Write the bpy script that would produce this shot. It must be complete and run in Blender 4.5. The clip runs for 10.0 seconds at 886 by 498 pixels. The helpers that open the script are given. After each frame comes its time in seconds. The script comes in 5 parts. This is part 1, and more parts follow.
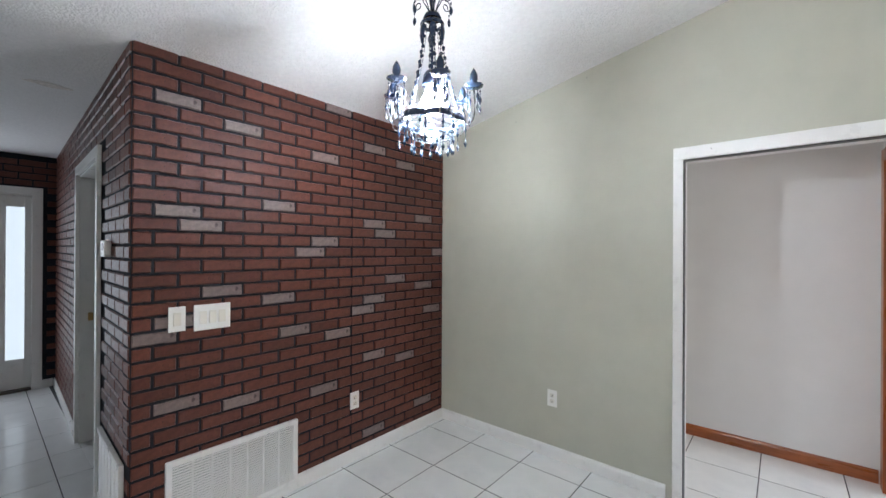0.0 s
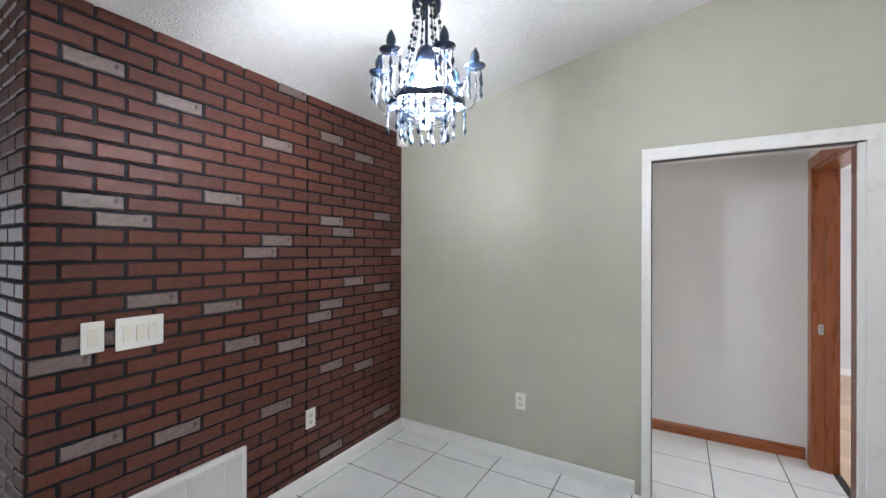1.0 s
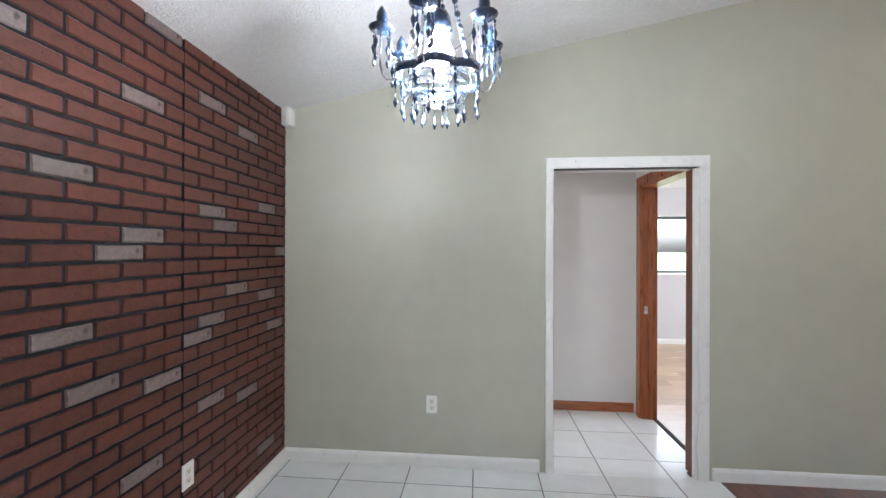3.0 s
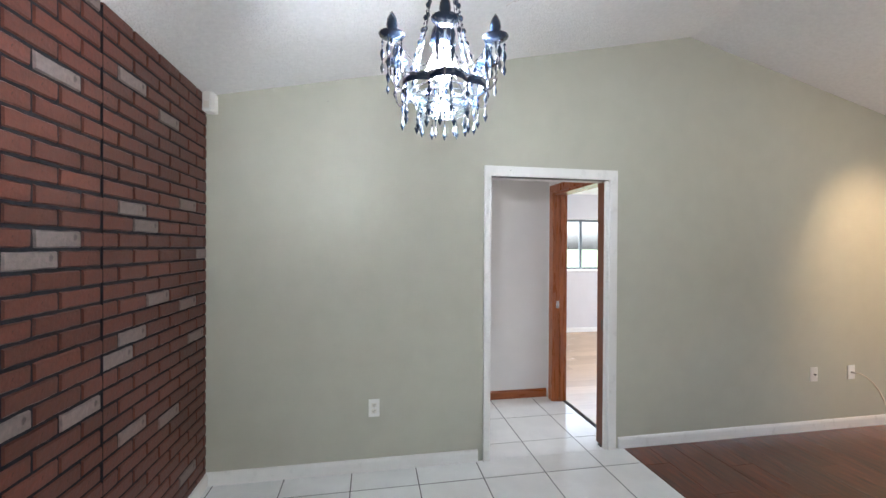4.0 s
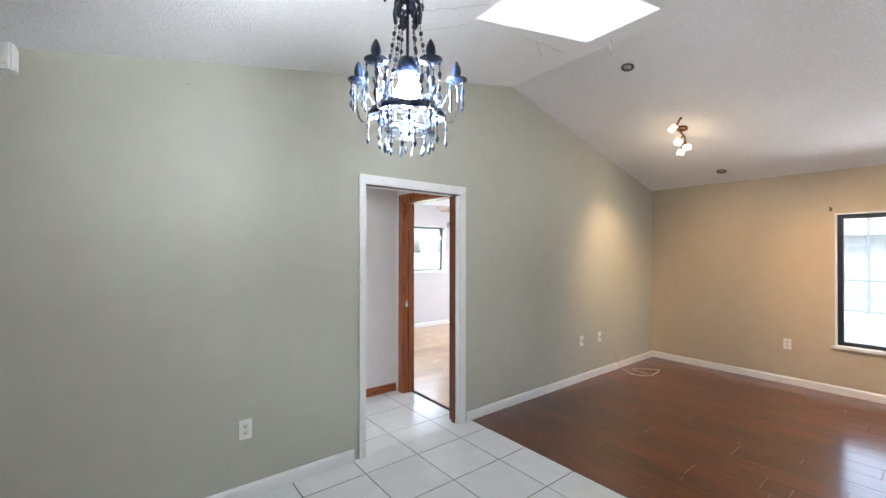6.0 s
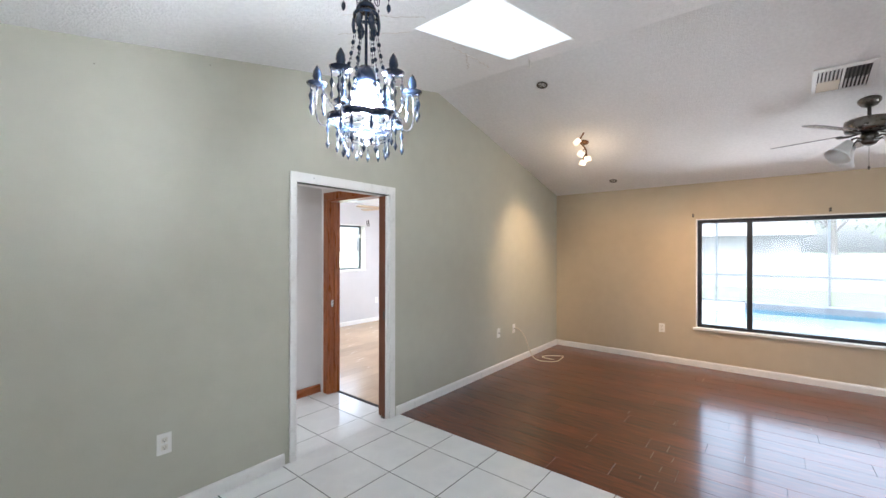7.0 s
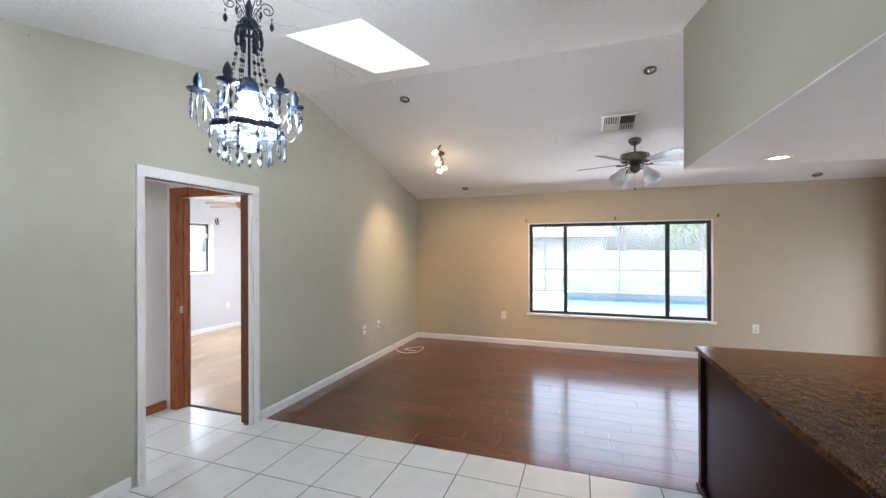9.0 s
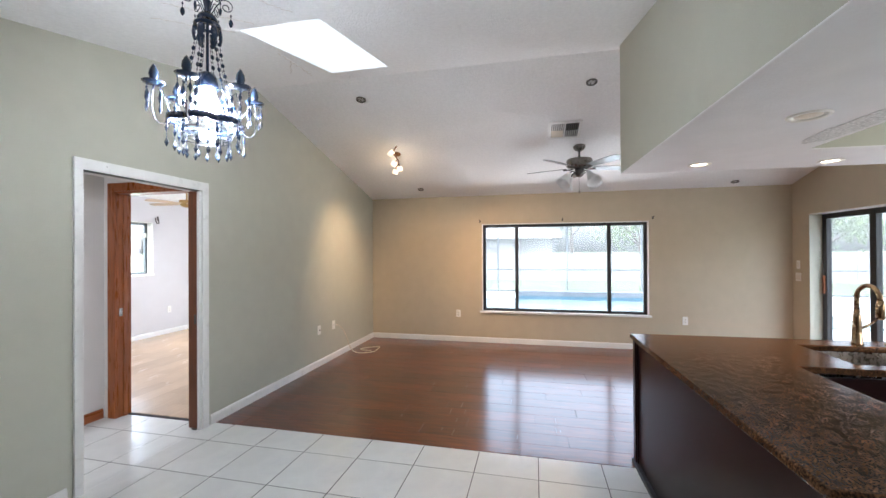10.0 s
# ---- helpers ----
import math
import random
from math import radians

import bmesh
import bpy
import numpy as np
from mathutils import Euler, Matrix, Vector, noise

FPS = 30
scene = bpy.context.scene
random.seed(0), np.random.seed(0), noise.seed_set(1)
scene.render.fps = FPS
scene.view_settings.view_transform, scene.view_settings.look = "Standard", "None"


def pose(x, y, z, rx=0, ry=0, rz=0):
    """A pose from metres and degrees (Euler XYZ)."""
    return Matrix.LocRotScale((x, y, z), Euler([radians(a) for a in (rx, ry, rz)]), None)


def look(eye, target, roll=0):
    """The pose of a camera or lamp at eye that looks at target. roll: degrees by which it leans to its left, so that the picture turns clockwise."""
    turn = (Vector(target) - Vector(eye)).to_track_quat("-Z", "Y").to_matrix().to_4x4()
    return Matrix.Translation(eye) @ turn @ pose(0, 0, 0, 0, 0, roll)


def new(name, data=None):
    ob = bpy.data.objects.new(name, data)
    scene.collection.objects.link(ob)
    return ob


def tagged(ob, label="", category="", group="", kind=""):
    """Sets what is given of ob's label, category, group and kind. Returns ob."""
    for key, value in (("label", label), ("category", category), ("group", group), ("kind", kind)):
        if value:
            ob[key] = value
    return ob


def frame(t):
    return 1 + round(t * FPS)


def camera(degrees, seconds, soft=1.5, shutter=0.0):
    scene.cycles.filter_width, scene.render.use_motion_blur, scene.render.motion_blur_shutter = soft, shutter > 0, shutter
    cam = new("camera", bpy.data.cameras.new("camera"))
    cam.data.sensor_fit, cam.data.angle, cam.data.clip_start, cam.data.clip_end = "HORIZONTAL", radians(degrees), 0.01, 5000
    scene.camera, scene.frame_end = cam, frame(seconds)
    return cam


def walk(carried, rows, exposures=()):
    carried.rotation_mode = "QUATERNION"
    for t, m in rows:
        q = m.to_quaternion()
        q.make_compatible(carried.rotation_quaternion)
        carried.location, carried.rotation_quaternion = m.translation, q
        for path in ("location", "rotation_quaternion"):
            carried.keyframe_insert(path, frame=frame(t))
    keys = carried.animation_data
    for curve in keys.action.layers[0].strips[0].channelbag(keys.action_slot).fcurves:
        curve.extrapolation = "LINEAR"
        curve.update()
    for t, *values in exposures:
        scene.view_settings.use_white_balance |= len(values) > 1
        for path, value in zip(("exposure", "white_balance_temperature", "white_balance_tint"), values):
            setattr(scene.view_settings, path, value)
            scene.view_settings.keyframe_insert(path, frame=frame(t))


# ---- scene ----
cam = camera(96.1, 10.0)
PATH = [
    (0, (2.327, -2.723, 1.504), (1.03, -1.2, 1.507), 0.3),
    (0.5, (2.187, -2.724, 1.501), (1.011, -1.106, 1.502), 0.2),
    (1, (2.028, -2.718, 1.502), (1.006, -0.998, 1.506), 0.2),
    (1.5, (1.865, -2.71, 1.501), (1.013, -0.9, 1.509), 0.2),
    (2, (1.681, -2.708, 1.497), (1.03, -0.817, 1.507), 0.2),
    (2.5, (1.531, -2.719, 1.487), (1.109, -0.764, 1.5), 0.2),
    (4, (1.046, -2.756, 1.534), (1.394, -0.787, 1.522), 0.3),
    (4.5, (0.876, -2.735, 1.504), (1.495, -0.833, 1.514), 0.3),
    (5, (0.71, -2.724, 1.509), (1.575, -0.921, 1.525), 0.2),
    (5.5, (0.597, -2.725, 1.527), (1.655, -1.028, 1.542), 0.1),
    (7, (0.304, -2.688, 1.547), (1.851, -1.421, 1.549), 0.1),
    (7.5, (0.226, -2.699, 1.542), (1.901, -1.606, 1.547), -0.0),
    (8, (0.159, -2.722, 1.542), (1.928, -1.789, 1.548), -0.1),
    (8.5, (0.093, -2.751, 1.551), (1.929, -1.959, 1.552), -0.1),
    (9, (0.04, -2.771, 1.55), (1.926, -2.105, 1.55), -0.2),
    (9.5, (-0.007, -2.793, 1.541), (1.915, -2.238, 1.543), -0.1),
    (10, (-0.058, -2.789, 1.516), (1.891, -2.34, 1.525), -0.3),
]
walk(cam, [(t, look(eye, target, roll)) for t, eye, target, roll in PATH], exposures=[(0.0, 3.78, 5920, 10), (10.0, 3.74, 5850, 10)])

# ---- world, sun and large lights ----
world = bpy.data.worlds.new("world")
scene.world = world
world.use_nodes = True
wn = world.node_tree.nodes
sky = wn.new("ShaderNodeTexSky")
sky.sky_type = "NISHITA"
sky.sun_disc = False
sky.sun_elevation, sky.sun_rotation = radians(58), radians(-60)
sky.air_density, sky.dust_density = 1.0, 6.0
# thin high cloud: the sky's colour is half washed out
haze = wn.new("ShaderNodeHueSaturation")
haze.inputs["Saturation"].default_value = 0.35
world.node_tree.links.new(sky.outputs[0], haze.inputs["Color"])
world.node_tree.links.new(haze.outputs[0], wn["Background"].inputs[0])
wn["Background"].inputs[1].default_value = 0.15


def lamp(name, kind, m, energy, colour, **more):
    data = bpy.data.lights.new(name, kind)
    data.energy, data.color = energy, colour
    if kind == "AREA":
        data.shape, data.size, data.size_y = "RECTANGLE", more["size"][0], more["size"][1]
    if kind == "SUN":
        data.angle = more["angle"]
    if kind in ("POINT", "SPOT"):
        data.shadow_soft_size = more["radius"]
    if kind == "SPOT":
        data.spot_size, data.spot_blend = radians(more["cone"]), more["blend"]
    ob = new(name, data)
    ob.matrix_world = m
    return ob


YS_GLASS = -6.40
lamp("sun", "SUN", look((0, 0, 30), (9, 14, 0)), 0.5, (1.0, 0.96, 0.9), angle=radians(12))
# daylight through the skylight, the side part of the sliding door and the entry
lamp("skylight_daylight", "AREA", pose(2.655, -1.2725, 3.0150, 0, math.degrees(math.atan(0.203)) * -1, 0), 0.13, (0.86, 0.98, 1.0), size=(1.14, 0.53))
lamp("slider_daylight", "AREA", look((4.25, -6.44, 1.05), (4.25, 0, 1.3)), 0.5, (1.0, 0.95, 0.88), size=(1.7, 1.8))
# added fill lamp under the picture window's sill, throwing light up like deck bounce
lamp("deck_bounce_fill", "AREA", look((8.0, -3.2, 0.06), (6.7, -3.1, 3.0)), 11.5, (1.0, 0.94, 0.89), size=(4.2, 0.8))
lamp("bedroom_daylight", "AREA", look((7.52, 1.15, 1.1), (2.8, 0.75, 0.6)), 14, (0.95, 0.98, 1.0), size=(1.7, 1.9))
# fill lamp before the back hall's blank end wall, added to lighten it
lamp("hall_fill", "AREA", look((0.05, 0.6, 1.3), (3, 0.75, 1.2)), 0.95, (1.0, 0.93, 0.87), size=(0.8, 1.6))
# fill lamp for the kitchen, standing in an added window out of view
lamp("kitchen_fill", "AREA", look((1.5, YS_GLASS, 1.5), (1.9, -3.4, 1.3)), 2.4, (1.0, 0.94, 0.86), size=(1.3, 0.85))
lamp("entry_daylight", "AREA", look((-3.63, -3.2, 1.2), (2, -2.6, 1.3)), 1.1, (0.92, 0.96, 1.0), size=(1.0, 1.9))

# ---- materials ----
MATS = {}


def material(name, base, rough=0.6, metal=0.0, grain=None, bump=None, second=None, spec=0.5, coat=0.0, rnd=0.0, island=False, emit=None, coat_rough=0.12):
    """grain: (scale, strength, stretch xyz); bump: (scale, height, detail); second: (colour, scale, low, high) stains;
    rnd: how far single pieces differ in brightness."""
    m = bpy.data.materials.new(name)
    m.use_nodes = True
    nt = m.node_tree
    n, lk = nt.nodes, nt.links
    b = n["Principled BSDF"]
    b.inputs["Roughness"].default_value = rough
    b.inputs["Metallic"].default_value = metal
    b.inputs["Specular IOR Level"].default_value = spec
    b.inputs["Coat Weight"].default_value = coat
    b.inputs["Coat Roughness"].default_value = coat_rough
    tc = n.new("ShaderNodeTexCoord")
    col = n.new("ShaderNodeRGB")
    col.outputs[0].default_value = (*base, 1)
    out = col.outputs[0]

    def noise_of(scale, detail=4.0, stretch=(1, 1, 1)):
        mp = n.new("ShaderNodeMapping")
        mp.inputs["Scale"].default_value = stretch
        lk.new(tc.outputs["Object"], mp.inputs[0])
        no = n.new("ShaderNodeTexNoise")
        no.inputs["Scale"].default_value, no.inputs["Detail"].default_value = scale, detail
        lk.new(mp.outputs[0], no.inputs["Vector"])
        return no

    def ramp(src, lo, hi, a, z):
        r = n.new("ShaderNodeMapRange")
        r.inputs[1].default_value, r.inputs[2].default_value, r.inputs[3].default_value, r.inputs[4].default_value = lo, hi, a, z
        lk.new(src, r.inputs[0])
        return r.outputs[0]

    def scale_by(src, fac):
        v = n.new("ShaderNodeVectorMath")
        v.operation = "SCALE"
        lk.new(src, v.inputs[0])
        lk.new(fac, v.inputs["Scale"])
        return v.outputs[0]

    if second:
        mix = n.new("ShaderNodeMix")
        mix.data_type = "RGBA"
        no = noise_of(second[1], 5.0, second[4] if len(second) > 4 else (1, 1, 1))
        lk.new(ramp(no.outputs[0], second[2], second[3], 0, 1), mix.inputs[0])
        lk.new(out, mix.inputs[6])
        mix.inputs[7].default_value = (*second[0], 1)
        out = mix.outputs[2]
    if grain:
        no = noise_of(grain[0], 6.0, grain[2] if len(grain) > 2 else (1, 1, 1))
        out = scale_by(out, ramp(no.outputs[0], 0.3, 0.7, 1 - grain[1], 1 + grain[1]))
        big = noise_of(1.3, 3.0)
        out = scale_by(out, ramp(big.outputs[0], 0.3, 0.7, 1 - grain[1] * 0.5, 1 + grain[1] * 0.5))
        rr = ramp(no.outputs[0], 0.3, 0.7, max(0.02, rough - 0.06), min(1, rough + 0.06))
        lk.new(rr, b.inputs["Roughness"])
    if rnd:
        if island:
            g = n.new("ShaderNodeNewGeometry")
            src = g.outputs["Random Per Island"]
        else:
            g = n.new("ShaderNodeObjectInfo")
            src = g.outputs["Random"]
        out = scale_by(out, ramp(src, 0, 1, 1 - rnd, 1 + rnd))
    lk.new(out, b.inputs["Base Color"])
    if bump:
        no = noise_of(bump[0], bump[2] if len(bump) > 2 else 3.0)
        bp = n.new("ShaderNodeBump")
        bp.inputs["Strength"].default_value = 0.6
        bp.inputs["Distance"].default_value = bump[1]
        lk.new(no.outputs[0], bp.inputs["Height"])
        lk.new(bp.outputs[0], b.inputs["Normal"])
    if emit:
        b.inputs["Emission Color"].default_value = (*emit[0], 1)
        b.inputs["Emission Strength"].default_value = emit[1]
    MATS[name] = m
    return m


GREEN = material("sage_paint", (0.482, 0.478, 0.400), 0.6, grain=(6, 0.03), bump=(160, 0.0015), spec=0.25)
# sage wall paint with the warm lamplight put into its colour
WARMED_SAGE = material("lamp_warmed_sage_paint", (0.520, 0.450, 0.335), 0.6, grain=(6, 0.03), bump=(160, 0.0015), spec=0.25)
WHITE_WALL = material("white_wall_paint", (0.74, 0.72, 0.71), 0.5, grain=(5, 0.02), bump=(160, 0.0012))
LILAC = material("pale_lilac_paint", (0.60, 0.59, 0.61), 0.55, grain=(5, 0.02), bump=(160, 0.0012))
CEIL = material("textured_ceiling", (0.86, 0.855, 0.85), 0.85, grain=(40, 0.04), bump=(90, 0.022, 5.0), spec=0.2)
SMOOTH = material("smooth_white_ceiling", (0.80, 0.79, 0.79), 0.7, grain=(6, 0.03), bump=(80, 0.003), spec=0.3)
LEDGE = material("grey_stone_ledge", (0.075, 0.085, 0.10), 0.7, grain=(5, 0.2))
TRIM = material("white_trim_paint", (0.80, 0.79, 0.77), 0.32, grain=(18, 0.015))
PLASTIC = material("white_plastic", (0.82, 0.81, 0.78), 0.3)
IVORY = material("ivory_plastic", (0.74, 0.71, 0.64), 0.35)
SLOT = material("dark_slot", (0.03, 0.03, 0.03), 0.6)
MORTAR = material("black_mortar", (0.020, 0.022, 0.028), 0.9, grain=(60, 0.3), bump=(200, 0.002), spec=0.15)
BRICK = material("red_brown_brick", (0.106, 0.033, 0.0215), 0.45, grain=(45, 0.22), second=((0.03, 0.014, 0.012), 42, 0.68, 0.74), bump=(70, 0.003, 6.0), rnd=0.22, spec=0.38)
BRICK_FAR = material("red_brown_brick_joined", (0.106, 0.033, 0.0215), 0.45, grain=(45, 0.22), second=((0.03, 0.014, 0.012), 42, 0.68, 0.74), bump=(70, 0.003, 6.0), rnd=0.22, spec=0.38, island=True)
BRICK_GREY = material("ash_grey_brick", (0.20, 0.155, 0.145), 0.42, grain=(55, 0.2), second=((0.07, 0.05, 0.05), 22, 0.64, 0.72), bump=(70, 0.003, 6.0), rnd=0.12)
TILE = material("pale_marbled_tile", (0.82, 0.83, 0.825), 0.16, grain=(4, 0.05), second=((0.71, 0.72, 0.725), 3.2, 0.52, 0.72), rnd=0.025, spec=0.5)
GROUT = material("dark_grout", (0.055, 0.06, 0.065), 0.8, grain=(30, 0.3))
WOOD_FLOOR = material("dark_cherry_laminate", (0.155, 0.030, 0.0085), 0.34, coat=0.8, grain=(18, 0.36, (6, 0.5, 6)), second=((0.060, 0.013, 0.005), 8, 0.34, 0.72, (4, 0.45, 4)), rnd=0.2, spec=0.2, bump=(30, 0.0002), coat_rough=0.15)
WOOD_FLOOR.node_tree.nodes["Principled BSDF"].inputs["Coat IOR"].default_value = 1.8
GAP = material("dark_gap", (0.02, 0.01, 0.008), 0.7)
LIGHT_FLOOR = material("light_oak_laminate", (0.56, 0.39, 0.25), 0.22, grain=(7, 0.05, (0.5, 5, 5)), rnd=0.1, spec=0.5)
STAINED = material("orange_brown_stained_wood", (0.32, 0.088, 0.020), 0.3, grain=(10, 0.18, (6, 6, 0.5)), second=((0.20, 0.052, 0.013), 6, 0.4, 0.8, (5, 5, 0.4)), coat=0.3)
STAINED_H = material("orange_brown_stained_wood_lying", (0.32, 0.088, 0.020), 0.3, grain=(10, 0.18, (0.5, 6, 6)), second=((0.20, 0.052, 0.013), 6, 0.4, 0.8, (0.4, 5, 5)), coat=0.3)
CHERRY = material("dark_cherry_cabinet", (0.013, 0.0036, 0.004), 0.28, spec=0.12)
DARK_STAIN = material("dark_stained_wood", (0.13, 0.040, 0.014), 0.35, grain=(10, 0.18, (6, 6, 0.5)))
GRANITE = material("brown_granite", (0.026, 0.015, 0.009), 0.16, grain=(26, 0.5), second=((0.19, 0.088, 0.040), 140, 0.42, 0.74), spec=0.10)
STEEL = material("brushed_steel", (0.55, 0.54, 0.52), 0.28, metal=1.0, grain=(40, 0.1))
NICKEL = material("aged_nickel", (0.19, 0.175, 0.155), 0.3, metal=1.0, grain=(30, 0.1))
FAUCET = material("brushed_bronze", (0.33, 0.23, 0.14), 0.24, metal=1.0, grain=(30, 0.1))
PEWTER = material("dark_pewter", (0.12, 0.11, 0.10), 0.3, metal=1.0)
BRONZE = material("bronze_frame", (0.018, 0.018, 0.020), 0.4, grain=(30, 0.2))
BLACKMETAL = material("blue_black_metal", (0.020, 0.034, 0.068), 0.25, coat=0.4, grain=(40, 0.2))
CHROME = material("silver_wire", (0.52, 0.54, 0.57), 0.16, metal=1.0)
BEAD = material("smoked_glass_bead", (0.018, 0.032, 0.062), 0.06, coat=0.25)
CRYSTAL = material("clear_crystal", (0.10, 0.115, 0.135), 0.08, spec=0.6, coat=0.1)
BRASS = material("warm_brass", (0.50, 0.34, 0.15), 0.3, metal=1.0)
ANTIQUE = material("antique_bronze", (0.17, 0.085, 0.04), 0.35, metal=1.0)
BLADE = material("silver_fan_blade", (0.26, 0.26, 0.27), 0.22, grain=(12, 0.05), spec=0.9, coat=0.5)
FROST = material("frosted_shade_glass", (0.82, 0.83, 0.84), 0.35)
BULB = material("lit_bulb_glass", (0.9, 0.93, 1.0), 0.3, emit=((0.96, 0.975, 0.98), 78))
WARM = material("lit_warm_glass", (1.0, 0.9, 0.75), 0.4, emit=((1.0, 0.74, 0.44), 0.13))
CAN_LIT = material("lit_can_lens", (1.0, 0.9, 0.8), 0.4, emit=((1.0, 0.80, 0.58), 0.8))
CABLE = material("cream_cable", (0.72, 0.64, 0.52), 0.45)
STAIN = material("ceiling_crack_stain", (0.72, 0.68, 0.64), 0.85, grain=(60, 0.2), bump=(95, 0.008))
PEEL = material("rough_patched_plaster", (0.66, 0.65, 0.64), 0.85, grain=(70, 0.3), bump=(60, 0.015))
BEIGE_BLADE = material("beige_fan_blade", (0.62, 0.47, 0.32), 0.4, grain=(8, 0.1))
CONCRETE = material("pale_pool_deck", (0.27, 0.27, 0.265), 0.8, grain=(3, 0.08), bump=(60, 0.004))
GRASS = material("lawn_grass", (0.065, 0.085, 0.035), 0.9, grain=(2.5, 0.35), bump=(30, 0.03))
WATER = material("pool_water", (0.15, 0.195, 0.20), 0.06, bump=(5, 0.02))
POOLTILE = material("blue_pool_tile", (0.05, 0.12, 0.17), 0.25, rnd=0.5, island=True)
FENCE = material("white_vinyl_fence", (0.21, 0.21, 0.21), 0.5, grain=(2, 0.02))
STUCCO = material("pale_stucco", (0.22, 0.215, 0.205), 0.8, grain=(4, 0.06), bump=(40, 0.01))
ROOF = material("grey_roof_shingle", (0.13, 0.125, 0.12), 0.85, grain=(6, 0.2))
CAGE = material("grey_cage_aluminium", (0.11, 0.12, 0.13), 0.4)
BARK = material("tree_bark", (0.13, 0.10, 0.08), 0.9, grain=(8, 0.3), bump=(14, 0.03))
LEAF = material("green_leaves", (0.10, 0.15, 0.045), 0.6, rnd=0.45, island=True)

GLASS = bpy.data.materials.new("clear_glass")
GLASS.use_nodes = True
_n = GLASS.node_tree.nodes
_n.clear()
_o, _t, _g, _m = (_n.new("ShaderNode" + k) for k in ("OutputMaterial", "BsdfTransparent", "BsdfGlossy", "MixShader"))
_g.inputs["Roughness"].default_value = 0.02
_t.inputs[0].default_value = (0.80, 0.82, 0.83, 1)
_m.inputs[0].default_value = 0.03
for _a, _b in ((_t.outputs[0], _m.inputs[1]), (_g.outputs[0], _m.inputs[2]), (_m.outputs[0], _o.inputs[0])):
    GLASS.node_tree.links.new(_a, _b)

CLEAR = GLASS.copy()
CLEAR.name = "thin_clear_glass"
CLEAR.node_tree.nodes["Transparent BSDF"].inputs[0].default_value = (0.97, 0.985, 0.985, 1)
CLEAR.node_tree.nodes["Mix Shader"].inputs[0].default_value = 0.04

SCREEN = bpy.data.materials.new("insect_screen")
SCREEN.use_nodes = True
_n = SCREEN.node_tree.nodes
_n.clear()
_o, _t, _g, _m = (_n.new("ShaderNode" + k) for k in ("OutputMaterial", "BsdfTransparent", "BsdfDiffuse", "MixShader"))
_g.inputs["Color"].default_value = (0.22, 0.23, 0.23, 1)
_m.inputs[0].default_value = 0.22
for _a, _b in ((_t.outputs[0], _m.inputs[1]), (_g.outputs[0], _m.inputs[2]), (_m.outputs[0], _o.inputs[0])):
    SCREEN.node_tree.links.new(_a, _b)

# its own glow stands in for daylight behind the skylight and entry glass
FROSTED_PANE = material("glowing_frosted_glass", (0.9, 0.92, 0.94), 0.5, emit=((0.88, 0.97, 1.0), 0.055))

# ---- helpers for building ----


def bm_box(bm, x0, x1, y0, y1, z0, z1, bevel=0.0):
    vs = [bm.verts.new((x, y, z)) for z in (z0, z1) for y in (y0, y1) for x in (x0, x1)]
    fs = [bm.faces.new([vs[i] for i in q]) for q in ((0, 2, 3, 1), (4, 5, 7, 6), (0, 1, 5, 4), (2, 6, 7, 3), (0, 4, 6, 2), (1, 3, 7, 5))]
    if bevel:
        es = list({e for f in fs for e in f.edges})
        bmesh.ops.bevel(bm, geom=es, offset=bevel, segments=2, affect="EDGES", profile=0.6)
    return bm


def box(x0, x1, y0, y1, z0, z1, bevel=0.0):
    return bm_box(bmesh.new(), min(x0, x1), max(x0, x1), min(y0, y1), max(y0, y1), min(z0, z1), max(z0, z1), bevel)


def prism(bm, poly, axis, a, b):
    """A prism over a polygon in the two other axes, from a to b along axis (0 x, 1 y, 2 z)."""
    def at(p, v):
        q = list(p)
        q.insert(axis, v)
        return q
    lo = [bm.verts.new(at(p, a)) for p in poly]
    hi = [bm.verts.new(at(p, b)) for p in poly]
    bm.faces.new(lo[::-1])
    bm.faces.new(hi)
    for i in range(len(poly)):
        j = (i + 1) % len(poly)
        bm.faces.new((lo[i], lo[j], hi[j], hi[i]))
    bmesh.ops.recalc_face_normals(bm, faces=bm.faces[:])
    return bm


def lathe(profile, segments=20, bm=None, m=None, caps=True):
    """A turned form round z from (radius, height) pairs."""
    bm = bm or bmesh.new()
    rings = []
    for r, z in profile:
        ring = []
        for i in range(segments):
            a = 2 * math.pi * i / segments
            v = Vector((r * math.cos(a), r * math.sin(a), z))
            ring.append(bm.verts.new(m @ v if m else v))
        rings.append(ring)
    for a, b in zip(rings, rings[1:]):
        for i in range(segments):
            j = (i + 1) % segments
            f = bm.faces.new((a[i], a[j], b[j], b[i]))
            f.smooth = True
    if caps:
        bm.faces.new(rings[0][::-1])
        bm.faces.new(rings[-1])
    return bm


